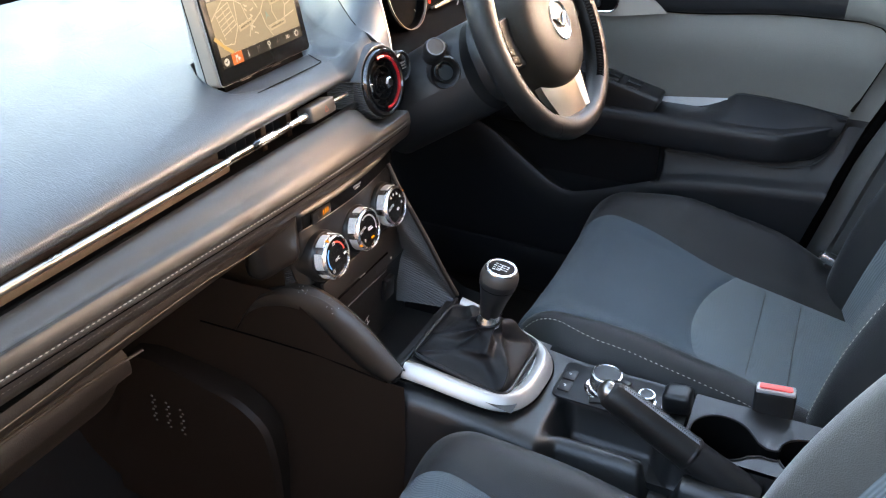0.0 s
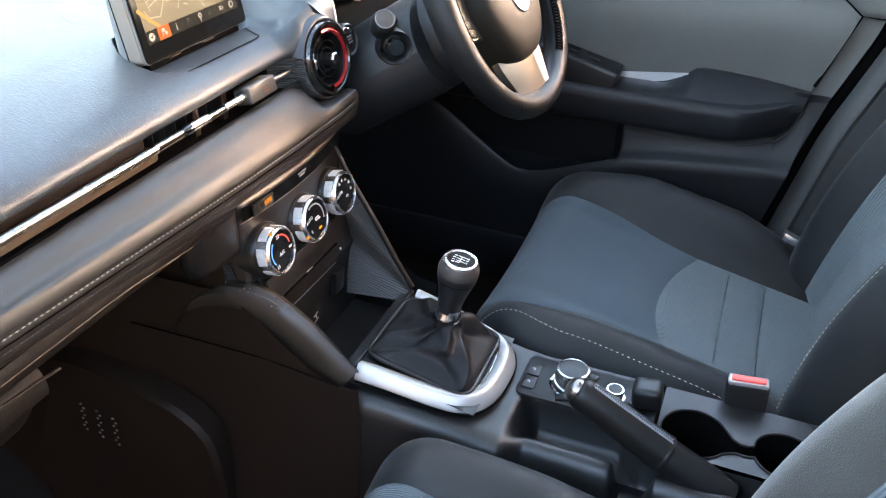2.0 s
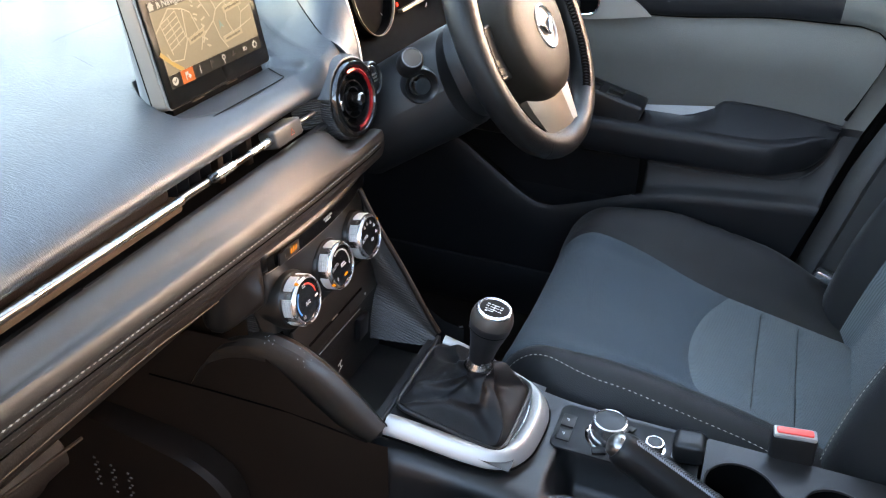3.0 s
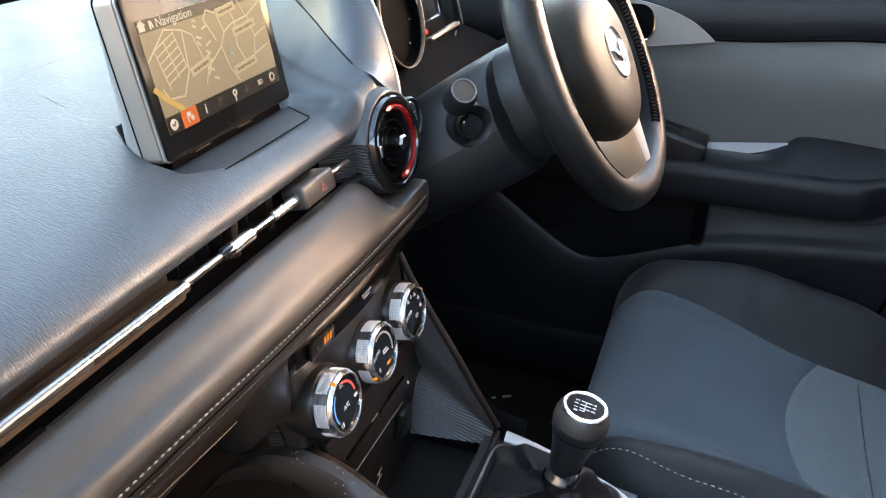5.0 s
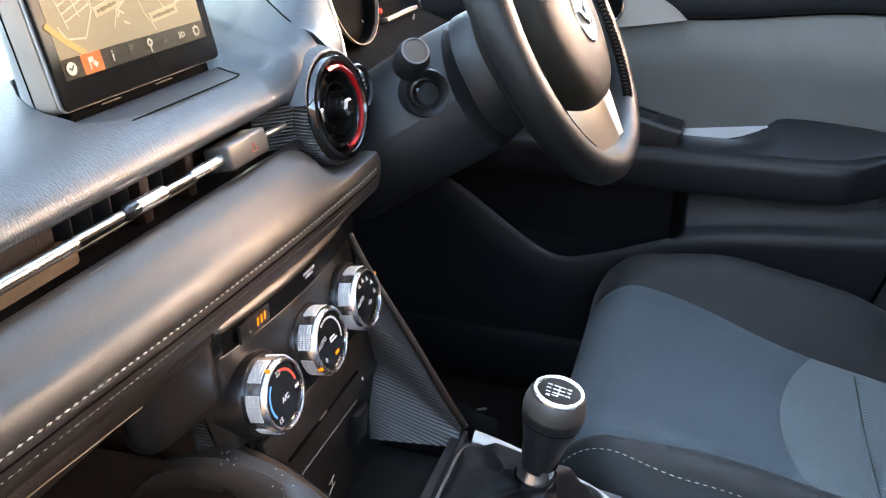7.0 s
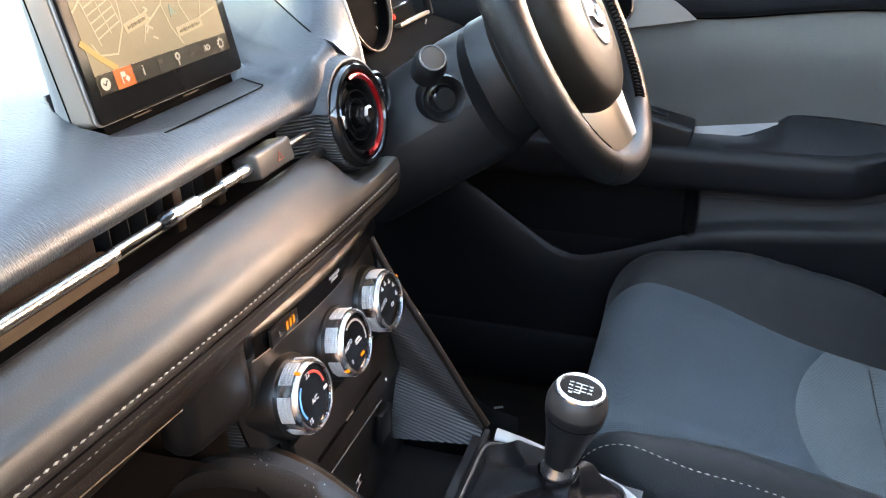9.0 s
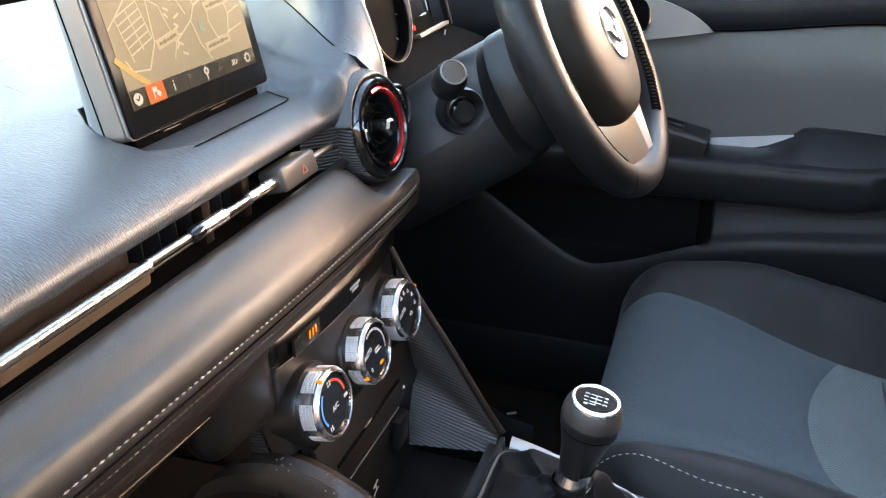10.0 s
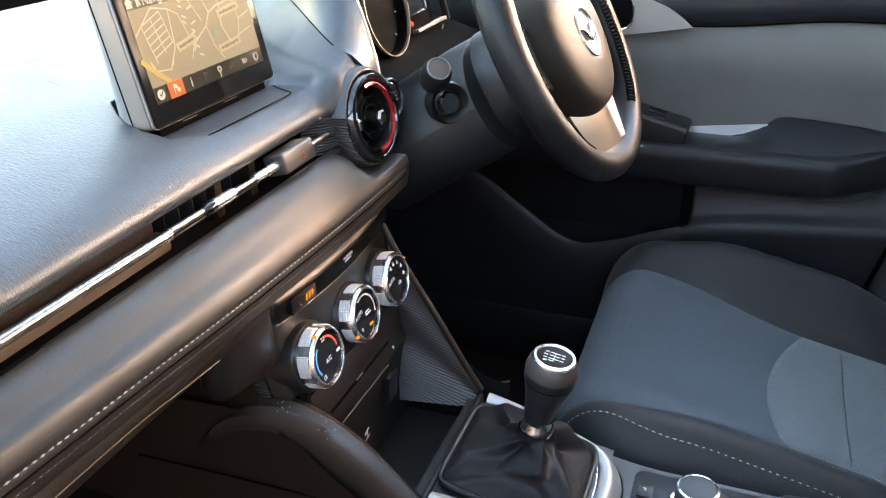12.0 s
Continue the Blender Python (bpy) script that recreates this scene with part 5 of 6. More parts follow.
part("collar", lathe([(0.0, 0.000), (0.0170, 0.000), (0.0172, 0.004), (0.0150, 0.0075), (0.0145, 0.017), (0.0160, 0.019)], KNM, 32), SATIN_CHROME, lever, "satin chrome collar")
kn = lathe([(0.0, 0.012), (0.0155, 0.014), (0.0168, 0.022), (0.0190, 0.040), (0.0225, 0.056), (0.0252, 0.066), (0.0262, 0.074), (0.0258, 0.081), (0.0238, 0.088), (0.0212, 0.0925), (0.0200, 0.0930)], KNM, 44)
for v in kn.verts:
    loc = KNM.inverted() @ v.co
    if loc.y < -0.006:
        k = ease(0.03, 0.014, loc.z) + 0.6 * (1 - ease(0.03, 0.062, loc.z))
        v.co = KNM @ Vector((loc.x, loc.y + 0.0022 * k, loc.z))
knob = part("knob", kn, SATIN, lever, "pear-shaped black gear knob")
part("knob_seam", lathe([(0.0254, 0.0655), (0.0259, 0.0662), (0.0258, 0.0668)], KNM, 44), DEEP, knob)
part("knob_shoulder", lathe([(0.0264, 0.0760), (0.0262, 0.0812), (0.0243, 0.0882), (0.0222, 0.0915)], KNM, 44), HAZARD, knob, "dark satin shoulder under the ring")
part("knob_ring", lathe([(0.0222, 0.0905), (0.0218, 0.0935), (0.0206, 0.0948), (0.0186, 0.0950), (0.0176, 0.0938)], KNM, 44), SATIN_CHROME, knob, "satin chrome ring")
cap = part("knob_cap", lathe([(0.0, 0.0944), (0.0120, 0.0942), (0.0178, 0.0936)], KNM, 40), KNEE, knob, "black shift pattern cap")
TM = KNM @ pose(0, 0, 0.0947)
part("shift_lines", bars([(-0.005, 0, 0.0009, 0.010, 0), (0, 0, 0.0009, 0.010, 0), (0.005, 0, 0.0009, 0.010, 0), (-0.001, 0, 0.0125, 0.0009, 0), (-0.0085, 0.0025, 0.0009, 0.005, 0), (-0.0068, 0.0, 0.004, 0.0009, 0)], TM), WHITE, cap)
for ch, x, y in (("R", -0.0095, 0.0075), ("1", -0.005, 0.0082), ("3", 0.0, 0.0085), ("5", 0.005, 0.0082), ("2", -0.005, -0.0082), ("4", 0.0, -0.0085), ("6", 0.005, -0.0082)):
    part("shift_number", letters(ch, 0.0052, TM @ pose(x, y, 0)), WHITE, cap)

# ---- switches, rotary controller, handbrake, cup holder ----
plate_t = thing("console_switch_plate", (0.045, 0.16, 0.298), "black switch plate beside the rotary controller", "switch plate")
part("base", plate(round_rect(0.078, 0.150, 0.010, 5, 0.046, 0.158), 0.0025, pose(0, 0, 0.2975), 0.001), SATIN, plate_t, "satin black plate")
for k, (x, y) in enumerate(((0.030, 0.220), (0.055, 0.220))):
    sw = part("toggle", block((0.022, 0.016, 0.003), pose(x, y, 0.3005, 2), 0.001), SATIN, plate_t, "black push switch")
    part("toggle_mark", bars([(0, 0, 0.004, 0.0014, 0), (0.0012, 0.0020, 0.0014, 0.0016, 0)], pose(x, y, 0.3022, 2)), WHITE, sw)
rot = thing("rotary_controller", (0.046, 0.176, 0.300), "chrome-ringed rotary controller knob", "knob")
RM = pose(0.046, 0.170, 0.2995) @ Matrix.Scale(0.92, 4)
part("base_ring", lathe([(0.0300, 0.0), (0.0300, 0.002), (0.0282, 0.0032), (0.0255, 0.002), (0.0250, 0)], RM, 44), CHROME, rot, "chrome ring on the plate")
part("body", lathe([(0.0215, 0.0), (0.0234, 0.004), (0.0237, 0.014), (0.0231, 0.024), (0.0219, 0.0295), (0.0196, 0.0305), (0.0190, 0.0298)], RM, 44), SATIN_CHROME, rot, "knurled satin chrome knob")
part("cap", lathe([(0.0, 0.0300), (0.0150, 0.0296), (0.0192, 0.0290)], RM, 40), SATIN, rot, "black top of the knob")
for k, (dx, dy) in enumerate(((-0.031, 0.006), (-0.026, -0.022), (0.031, 0.006), (0.026, -0.022))):
    part("shortcut_key", block((0.012, 0.018, 0.004), RM @ pose(dx, dy, 0.002, 0, 0, 20 if dx < 0 else -20), 0.0012), SATIN, rot, "black shortcut key")
vol = thing("volume_knob", (0.046, 0.118, 0.300), "small satin chrome volume knob", "knob")
part("skirt", lathe([(0.0155, 0.0), (0.0150, 0.0025), (0.0120, 0.003)], pose(0.046, 0.116, 0.2995) @ Matrix.Scale(0.88, 4), 30), CHROME, vol)
part("body", lathe([(0.0125, 0.002), (0.0128, 0.013), (0.0118, 0.0148), (0.0100, 0.0150)], pose(0.046, 0.116, 0.2995) @ Matrix.Scale(0.88, 4), 36), SATIN_CHROME, vol)
part("cap", lathe([(0.0, 0.0148), (0.0102, 0.0146)], pose(0.046, 0.116, 0.2995) @ Matrix.Scale(0.88, 4), 30), SATIN, vol, "grey top")
part("mark", bars([(0, 0, 0.010, 0.003, 0)], pose(0.046, 0.094, 0.3003)), WHITE, plate_t)
rock = thing("rubber_stop", (0.052, 0.072, 0.298), "rounded black armrest stop on the console", "stop")
part("body", block((0.034, 0.036, 0.030), pose(0.052, 0.078, 0.313, -8), 0.008, 4), SATIN, rock)
cup = thing("cup_holder", (0.03, -0.03, 0.22), "open double cup holder sunk in the console", "cup holder")


def cup_outline():
    """Two round hollows joined by a narrow gap, as seen from above."""
    front = [(0.0225 + 0.0395 * math.cos(radians(a)), 0.016 + 0.0395 * math.sin(radians(a))) for a in np.linspace(-58, 236, 40)]
    rear = [(0.0240 + 0.0370 * math.cos(radians(a)), -0.086 + 0.0370 * math.sin(radians(a))) for a in np.linspace(112, 428, 40)]
    return front + [(0.0075, -0.0310), (0.0065, -0.0400), (0.0075, -0.0480)] + rear + [(0.0270, -0.0500), (0.0245, -0.0440), (0.0245, -0.0360), (0.0300, -0.0270)]


part("rim", tube([(x, y, 0.2984) for x, y in cup_outline()], 0.0015, 8, True), SATIN, cup, "satin black rim")
ring = cup_outline()
# walls and floor coloured near black for the shade inside
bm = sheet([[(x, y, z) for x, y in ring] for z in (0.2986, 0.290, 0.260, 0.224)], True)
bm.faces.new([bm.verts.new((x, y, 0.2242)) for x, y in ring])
part("well", bm, DEEP, cup, "hollow coloured near black for its shade")
bm = bmesh.new()
loops = []
for pts in (ring, round_rect(0.1120, 0.1960, 0.004, 3, 0.0375, -0.0390)):
    vs = [bm.verts.new((x, y, 0.2976)) for x, y in pts]
    loops += [bm.edges.new((vs[i], vs[(i + 1) % len(vs)])) for i in range(len(vs))]
bmesh.ops.triangle_fill(bm, use_beauty=True, use_dissolve=False, edges=loops)
part("deck", bm, CONSOLE, cup, "satin deck round the hollows")

hb = thing("handbrake", (-0.036, 0.05, 0.25), "raised leather handbrake with chrome release button", "handbrake")
HA, HB = Vector((-0.0355, 0.1475, 0.3650)), Vector((-0.0320, -0.0290, 0.2660))
dirv = (HA - HB).normalized()
path = [HA.lerp(HB, k) for k in np.linspace(0, 1, 15)]
grip = [HA + dirv * 0.0035, HA + dirv * 0.0015, HA - dirv * 0.002, HA - dirv * 0.007] + path[1:9]
part("grip", tube(grip, [0.0150, 0.0172, 0.0186, 0.0194, 0.0198, 0.0200, 0.0203, 0.0206, 0.0209, 0.0212, 0.0215, 0.0218], 24), WHEEL_LEATHER, hb, "black leather grip")
part("lever_sleeve", tube(path[8:], [0.0200, 0.0206, 0.0212, 0.0218, 0.0224, 0.023, 0.0235], 20), BLACK, hb, "black plastic sleeve")
part("sleeve_joint", tube([HA.lerp(HB, 0.562), HA.lerp(HB, 0.570), HA.lerp(HB, 0.582), HA.lerp(HB, 0.590)], [0.0218, 0.0223, 0.0223, 0.0215], 24), SATIN, hb, "rounded end of the grip")
part("release_button", tube([HA + dirv * k for k in (0.002, 0.006, 0.010, 0.013, 0.0145)], [0.0142, 0.0140, 0.0118, 0.0075, 0.0030], 20), BAR_METAL, hb, "dark chrome release button")
up = Vector((-0.02, -0.60, 1.15)).normalized()
side_dir = (up - dirv * up.dot(dirv)).normalized()
acr = dirv.cross(side_dir).normalized()
bm = bmesh.new()
for i in range(36):
    k = 0.035 + 0.515 * i / 35
    p = HA.lerp(HB, k) + side_dir * (0.0209 + 0.0030 * k)
    for q in (-1, 1):
        tube([p + acr * q * 0.0006, p + acr * q * 0.0040 - dirv * 0.0030 - side_dir * 0.0003], 0.0007, 5, bm=bm)
part("grip_stitching", bm, GRIP_THREAD, hb, "crossed stitching along the grip", kind="stuff")

# ---- seats ----
SEAT_X = 0.368


def cushion_height(X, y, corner=0.0):
    """Height of the seat cushion: X across from its middle (outer side positive), y along the car."""
    z = 0.218 + (y + 0.10) * 0.205
    aX = abs(X)
    along = (1 - 0.72 * ease(0.15, 0.34, y)) * (1 - 0.6 * ease(0.03, -0.14, y))
    if X > 0:
        z += 0.060 * ease(0.125, 0.225, aX) * along
        side = max(0.0, (aX - 0.222) / 0.056)
    else:
        z += 0.030 * ease(0.120, 0.195, aX) * along
        side = max(0.0, (aX - 0.196) / 0.066)
    z -= 0.008 * math.exp(-(X / 0.10) ** 2)
    if side > 0:
        z -= 0.125 * (1 - math.sqrt(max(0.0, 1 - min(side, 1.0) ** 2)))
    ahead = y + (corner * ease(0.16, 0.255, aX) if X < 0 else 0.0)
    front = max(0.0, (ahead - 0.280) / 0.081)
    if front > 0:
        z -= 0.125 * (1 - math.sqrt(max(0.0, 1 - min(front, 1.0) ** 2)))
    return z


def seam_dip(d, w=0.006, deep=0.004):
    return deep * math.exp(-(d / w) ** 2)


def bolster_x(y):
    return 0.134 + 0.034 * ease(0.04, 0.32, y)


def cross_seam(X):
    """The curved seam between the front panel and the seat insert."""
    return 0.064 + 0.040 * (1 - ((X + 0.02) / 0.15) ** 2)


def build_seat(cx, mirror, label, group, raised=0.0, back=0.0, slid=0.0):
    seat = thing("front_seat", (cx, 0.10, 0.0), label, "seat", group)

    def cushion_z(X, y):
        return cushion_height(X, y, 0.030 if mirror > 0 else 0.0)

    def P(X, y, z):
        return (cx + mirror * X, y - slid, z + raised)

    def patch(name, xs_of, ys_of, nu, nv, material, lab, dips=(), lift=0.0):
        rows = []
        for i in range(nv + 1):
            row = []
            for j in range(nu + 1):
                u, v = j / nu, i / nv
                y0 = ys_of(0.0, v)
                X = xs_of(u, y0)
                y = ys_of(X, v)
                X = xs_of(u, y)
                z = cushion_z(X, y) + lift
                z += 0.0035 * (math.sin(math.pi * u) * math.sin(math.pi * v)) ** 0.5
                for f in dips:
                    z -= f(X, y)
                row.append(P(X, y, z))
            rows.append(row)
        return part(name, sheet(rows), material, seat, lab)

    edge_x = lambda X, y: bolster_x(y) + ((0.013 if mirror > 0 else -0.014) if X < 0 else 0.0)
    span = lambda u, y: -edge_x(-1, y) + (edge_x(-1, y) + edge_x(1, y)) * u
    dip_b = lambda X, y: seam_dip(abs(X) - edge_x(X, y))
    dip_c = lambda X, y: seam_dip(y - cross_seam(X)) * (1 - ease(0.110, 0.136, abs(X)))
    flute = lambda X, y: sum(seam_dip(y - s, 0.005, 0.004) for s in (0.008, -0.051)) * (1 - ease(0.105, 0.132, abs(X)))
    FR, BK = 0.356, -0.150
    patch("cushion_front", span, lambda X, v: cross_seam(X) + (FR - 0.0005 - cross_seam(X)) * v, 32, 44, FABRIC, "blue-grey ribbed cloth panel", (dip_b, dip_c))
    patch("cushion_insert", span, lambda X, v: BK + (cross_seam(X) - BK) * v, 32, 36, FABRIC_INSERT, "grey cloth insert with cross seams", (dip_b, dip_c, flute))
    seam_line = lambda ss: [P(X, ss(X), cushion_z(X, ss(X)) + 0.0008) for X in np.linspace(-0.132, 0.118, 30)]
    for ss in (lambda X: 0.008, lambda X: -0.051):
        part("insert_seam", tube(seam_line(ss), 0.0007, 6), BOLSTER, seat)
    wrk = lambda X, y: 0.0044 * (1 - abs(math.sin(y * 74 + X * 48 + 1.5 * math.sin(X * 40 + y * 20))) ** 0.7 * 1.6) * math.exp(-((y - 0.12) / 0.07) ** 2) * math.exp(-((abs(X) - 0.20) / 0.035) ** 2)
    patch("bolster_outer", lambda u, y: bolster_x(y) + (0.2775 - bolster_x(y)) * u, lambda X, v: BK + (FR - 0.0005 - BK) * v, 26, 60, BOLSTER, "black creased side bolster", (dip_b, wrk))
    patch("bolster_inner", lambda u, y: -(edge_x(-1, y) + (0.2615 - edge_x(-1, y)) * u), lambda X, v: BK + (FR - 0.0005 - BK) * v, 20, 60, BOLSTER, "black side bolster", (dip_b,))
    # skirts below the cushion
    for sx in (-1, 1):
        ex = 0.2775 if sx > 0 else 0.2615
        rows = [[P(sx * (ex - 0.01 * k), y, (cushion_z(sx * ex, y)) * (1 - k) + 0.07 * k) for k in (0, 0.3, 0.7, 1)] for y in np.linspace(BK, FR - 0.0005, 40)]
        part("side_skirt", sheet(rows), BOLSTER, seat, "black seat side")
    rows = [[P(X, FR - 0.0005 - 0.03 * k, cushion_z(X, FR - 0.0005) * (1 - k) + 0.07 * k) for k in (0, 0.3, 0.7, 1)] for X in np.linspace(-0.2615, 0.2775, 40)]
    part("front_skirt", sheet(rows), FABRIC, seat, "cloth front of the cushion")
    part("seat_base", block((0.44, 0.40, 0.10), (pose(cx, 0.10, 0.055)), 0.01), DEEP, seat, "black runner base")
    path = [P(-0.221 + 0.017 * ease(0.2, 0.32, y), y, cushion_z(-0.221 + 0.017 * ease(0.2, 0.32, y), y) + 0.0030) for y in np.linspace(-0.13, 0.345, 60)]
    if mirror > 0:
        part("stitching", stitches(path, 0.0060, 0.0019, 0.00070), THREAD, seat, "pale contrast stitching on the bolster", kind="stuff")
    # backrest
    lean = math.tan(radians(21))

    def back_pt(X, z, dy=0.0):
        h = z - 0.21
        aX = abs(X)
        y = -0.135 - h * lean * 0.92 - 0.015 * math.sin(min(1.0, h / 0.5) * math.pi) * -1
        bol = 0.072 * ease(0.115, 0.185, aX) * (0.55 + 0.45 * math.sin(math.pi * min(1, max(0, (h + 0.08) / 0.56)))) * (1 - 0.6 * ease(0.42, 0.60, h))
        y += bol
        side = max(0.0, (aX - 0.195) / 0.065)
        if side > 0:
            y -= 0.135 * (1 - math.sqrt(max(0.0, 1 - min(side, 1.0) ** 2)))
        top = max(0.0, (h - 0.50) / 0.12)
        if top > 0:
            y -= 0.10 * (1 - math.sqrt(max(0.0, 1 - min(top, 1.0) ** 2)))
        return P(X * (1 - 0.12 * ease(0.30, 0.62, h)), y + dy + back * ease(0.0, 0.10, h), z)

    zs = np.linspace(0.17, 0.829, 50)

    def bpatch(name, a, b, n, material, lab):
        rows = []
        for z in zs:
            row = []
            for j in range(n + 1):
                u = j / n
                X = a + (b - a) * u
                x, y, zz = back_pt(X, z)
                y += 0.0035 * math.sin(math.pi * u) ** 0.5
                y -= seam_dip(abs(X) - 0.15)
                if abs(X) < 0.15:
                    y -= sum(seam_dip(z - s, 0.006, 0.003) for s in (0.33, 0.44, 0.55))
                row.append((x, y, zz))
            rows.append(row)
        return part(name, sheet(rows), material, seat, lab)
    bpatch("backrest_centre", -0.15, 0.15, 30, FABRIC_INSERT, "grey cloth backrest panel")
    # the passenger backrest takes the lightened copy, as if lit
    cloth, words = (BOLSTER, "black backrest bolster") if mirror > 0 else (LIT_BOLSTER, "backrest bolster coloured lighter for light from the open door")
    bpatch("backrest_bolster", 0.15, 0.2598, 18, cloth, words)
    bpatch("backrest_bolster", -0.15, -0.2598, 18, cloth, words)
    rows = []
    for z in zs:
        edge = [back_pt(sgn * 0.2598, z) for sgn in (-1, 1)]
        yb = min(edge[0][1], back_pt(0, z)[1]) - 0.06
        rows.append([edge[0], (edge[0][0], yb + 0.02, z), (cx + (edge[0][0] - cx) * 0.85, yb, z), (cx + (edge[1][0] - cx) * 0.85, yb, z), (edge[1][0], yb + 0.02, z), edge[1]])
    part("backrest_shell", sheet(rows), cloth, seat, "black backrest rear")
    rows = [[back_pt(X, 0.829), (back_pt(X, 0.829)[0], min(back_pt(0.2598, 0.829)[1], back_pt(0, 0.829)[1]) - 0.06, 0.829)] for X in np.linspace(-0.2598, 0.2598, 20)]
    part("backrest_top", sheet(rows), BOLSTER, seat)
    if mirror < 0:
        return seat
    path = [Vector(back_pt(-0.193, z)) + Vector((0, 0.0042, 0)) for z in np.linspace(0.24, 0.75, 60)]
    tagged(part("stitching", stitches(path, 0.0060, 0.0019, 0.00070), THREAD, seat, "pale contrast stitching on the backrest", kind="stuff"))
    return seat


build_seat(SEAT_X, 1, "driver's seat in blue-grey cloth with black stitched bolsters", "front seats")
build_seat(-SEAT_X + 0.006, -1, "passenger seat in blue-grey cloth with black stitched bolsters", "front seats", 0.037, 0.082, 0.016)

# seat belt buckle between console and driver's seat
buck = thing("seat_belt_buckle", (0.098, -0.035, 0.22), "black seat belt buckle with red release button", "buckle")
BKM = pose(0.100, -0.036, 0.278, -4, 0, 4)
part("casing", block((0.019, 0.050, 0.110), BKM, 0.006, 3), BLACK, buck, "black buckle casing")
part("mouth_frame", block((0.0175, 0.047, 0.008), BKM @ pose(0, 0, 0.0535), 0.003), SILVER, buck, "pale frame at the mouth")
part("release_button", block((0.0105, 0.040, 0.008), BKM @ pose(-0.001, 0.0, 0.0560), 0.0025), BUCKLE_RED, buck, "red release button")
part("stalk", block((0.018, 0.040, 0.14), BKM @ pose(0, 0.0, -0.10), 0.006), DEEP, buck)

# belt anchor by the driver's sill
anchor = thing("belt_anchor", (0.60, -0.11, 0.20), "grey metal belt anchor beside the driver's seat", "belt anchor")
part("bracket", block((0.030, 0.070, 0.034), pose(0.596, -0.105, 0.252, 20), 0.006), SATIN, anchor)
part("clip", block((0.020, 0.075, 0.016), pose(0.578, -0.098, 0.272, 20), 0.004), SATIN_CHROME, anchor, "bright metal clip")

# ---- driver's door ----
door = thing("driver_door", (0.74, 0.2, 0.0), "closed driver's door with grey vinyl and dark armrest", "door")


def door_x(y, z):
    x = 0.705
    x -= 0.012 * math.exp(-((z - 0.60) / 0.05) ** 2)
    x += 0.020 * ease(0.64, 0.80, z)
    return x


def belt(y):
    return 0.640 - 0.035 * ease(0.25, 0.75, y) + 0.016 * ease(0.27, 0.05, y) - 0.030 * ease(-0.055, -0.105, y)


def arm_top(y):
    return 0.474 + 0.004 * ease(0.1, -0.05, y)


DY0, DY1 = -0.15, 1.0


def rear_edge(z):
    """The slanting rear edge of the door, as a place along the car."""
    return float(np.interp(z, [0.05, 0.231, 0.42, 0.595, 0.80], [0.02, -0.022, -0.065, -0.129, -0.175]))


def panel_end(z):
    return float(np.interp(z, [0.40, 0.497, 0.628, 0.70], [-0.03, -0.056, -0.098, -0.12]))


def cut(rows, end):
    """Ends the rows of a door part at its slanting rear edge."""
    return [[(x, max(y, end(z)), z) for x, y, z in r] for r in rows]


ys = np.linspace(DY0, DY1, 60)
# upper dark trim, from the belt line to the window
rows = [[(door_x(y, 0.62) + dx, y, belt(y) + dz) for dx, dz in ((0.000, 0.0), (-0.006, 0.003), (-0.012, 0.012), (-0.014, 0.03), (-0.008, 0.060), (0.01, 0.085), (0.05, 0.092))] for y in np.linspace(-0.16, DY1, 40)]
part("upper_trim", sheet(cut(rows[5:], rear_edge)), DOOR_DARK, door, "dark upper door trim")
part("upper_trim", sheet(cut(rows[:6], rear_edge)), VINYL, door, "grey end of the upper door trim")
rows = [[(door_x(y, z) - 0.006 * math.sin(math.pi * k), y, z) for k in np.linspace(0, 1, 10) for z in [arm_top(y) + (belt(y) - arm_top(y)) * k]] for y in ys]
part("vinyl_panel", sheet(cut(rows, panel_end)), VINYL, door, "smooth grey vinyl door panel")
rows = [[(0.709 + 0.002 * math.sin(6 * k), panel_end(z) - 0.08 * k + 0.004, z) for k in np.linspace(0, 1, 8)] for z in np.linspace(0.10, 0.66, 30)]
part("end_strip", sheet(cut(rows[:21], rear_edge)), DOOR_DARK, door, "dark strip at the end of the door panel")
part("end_strip", sheet(cut(rows[20:], rear_edge)), VINYL, door, "grey strip at the end of the door panel")
part("belt_seam", tube([(door_x(y, 0.63) - 0.003, y, belt(y)) for y in np.linspace(DY0, 0.9, 40)], 0.0014, 8), DEEP, door)
part("panel_edge", tube(spline([(0.703, -0.104, 0.645), (0.702, -0.098, 0.625), (0.702, -0.078, 0.565), (0.702, -0.058, 0.503)], 16), 0.003, 8), DEEP, door)
# armrest


def arm_depth(y):
    """How much of its full depth the armrest keeps towards its rounded rear end."""
    return float(np.interp(y, (-0.060, -0.056, -0.050, -0.042, -0.030, -0.015, 0.030, 0.100), (0.03, 0.06, 0.30, 0.52, 0.74, 0.87, 0.95, 1.0)))


def arm_row(y):
    out = 0.085 * ease(-0.075, 0.055, y) * (1 - 0.15 * ease(0.35, 0.6, y)) + 0.004
    t = arm_top(y)
    prof = [(0.0, 0.000), (0.25, 0.002), (0.65, 0.001), (0.88, -0.002), (0.965, -0.006), (1.0, -0.014), (0.995, -0.026), (0.96, -0.046), (0.90, -0.059), (0.78, -0.066), (0.5, -0.069)]
    thin = arm_depth(y)
    return [(0.705 - out * a, y, t + dz * thin) for a, dz in spline(prof, 24)]


part("armrest", sheet(cut([arm_row(y) for y in np.r_[np.linspace(-0.085, 0.1, 50), np.linspace(0.11, 0.62, 40)]], panel_end)), DOOR_DARK, door, "dark padded armrest")
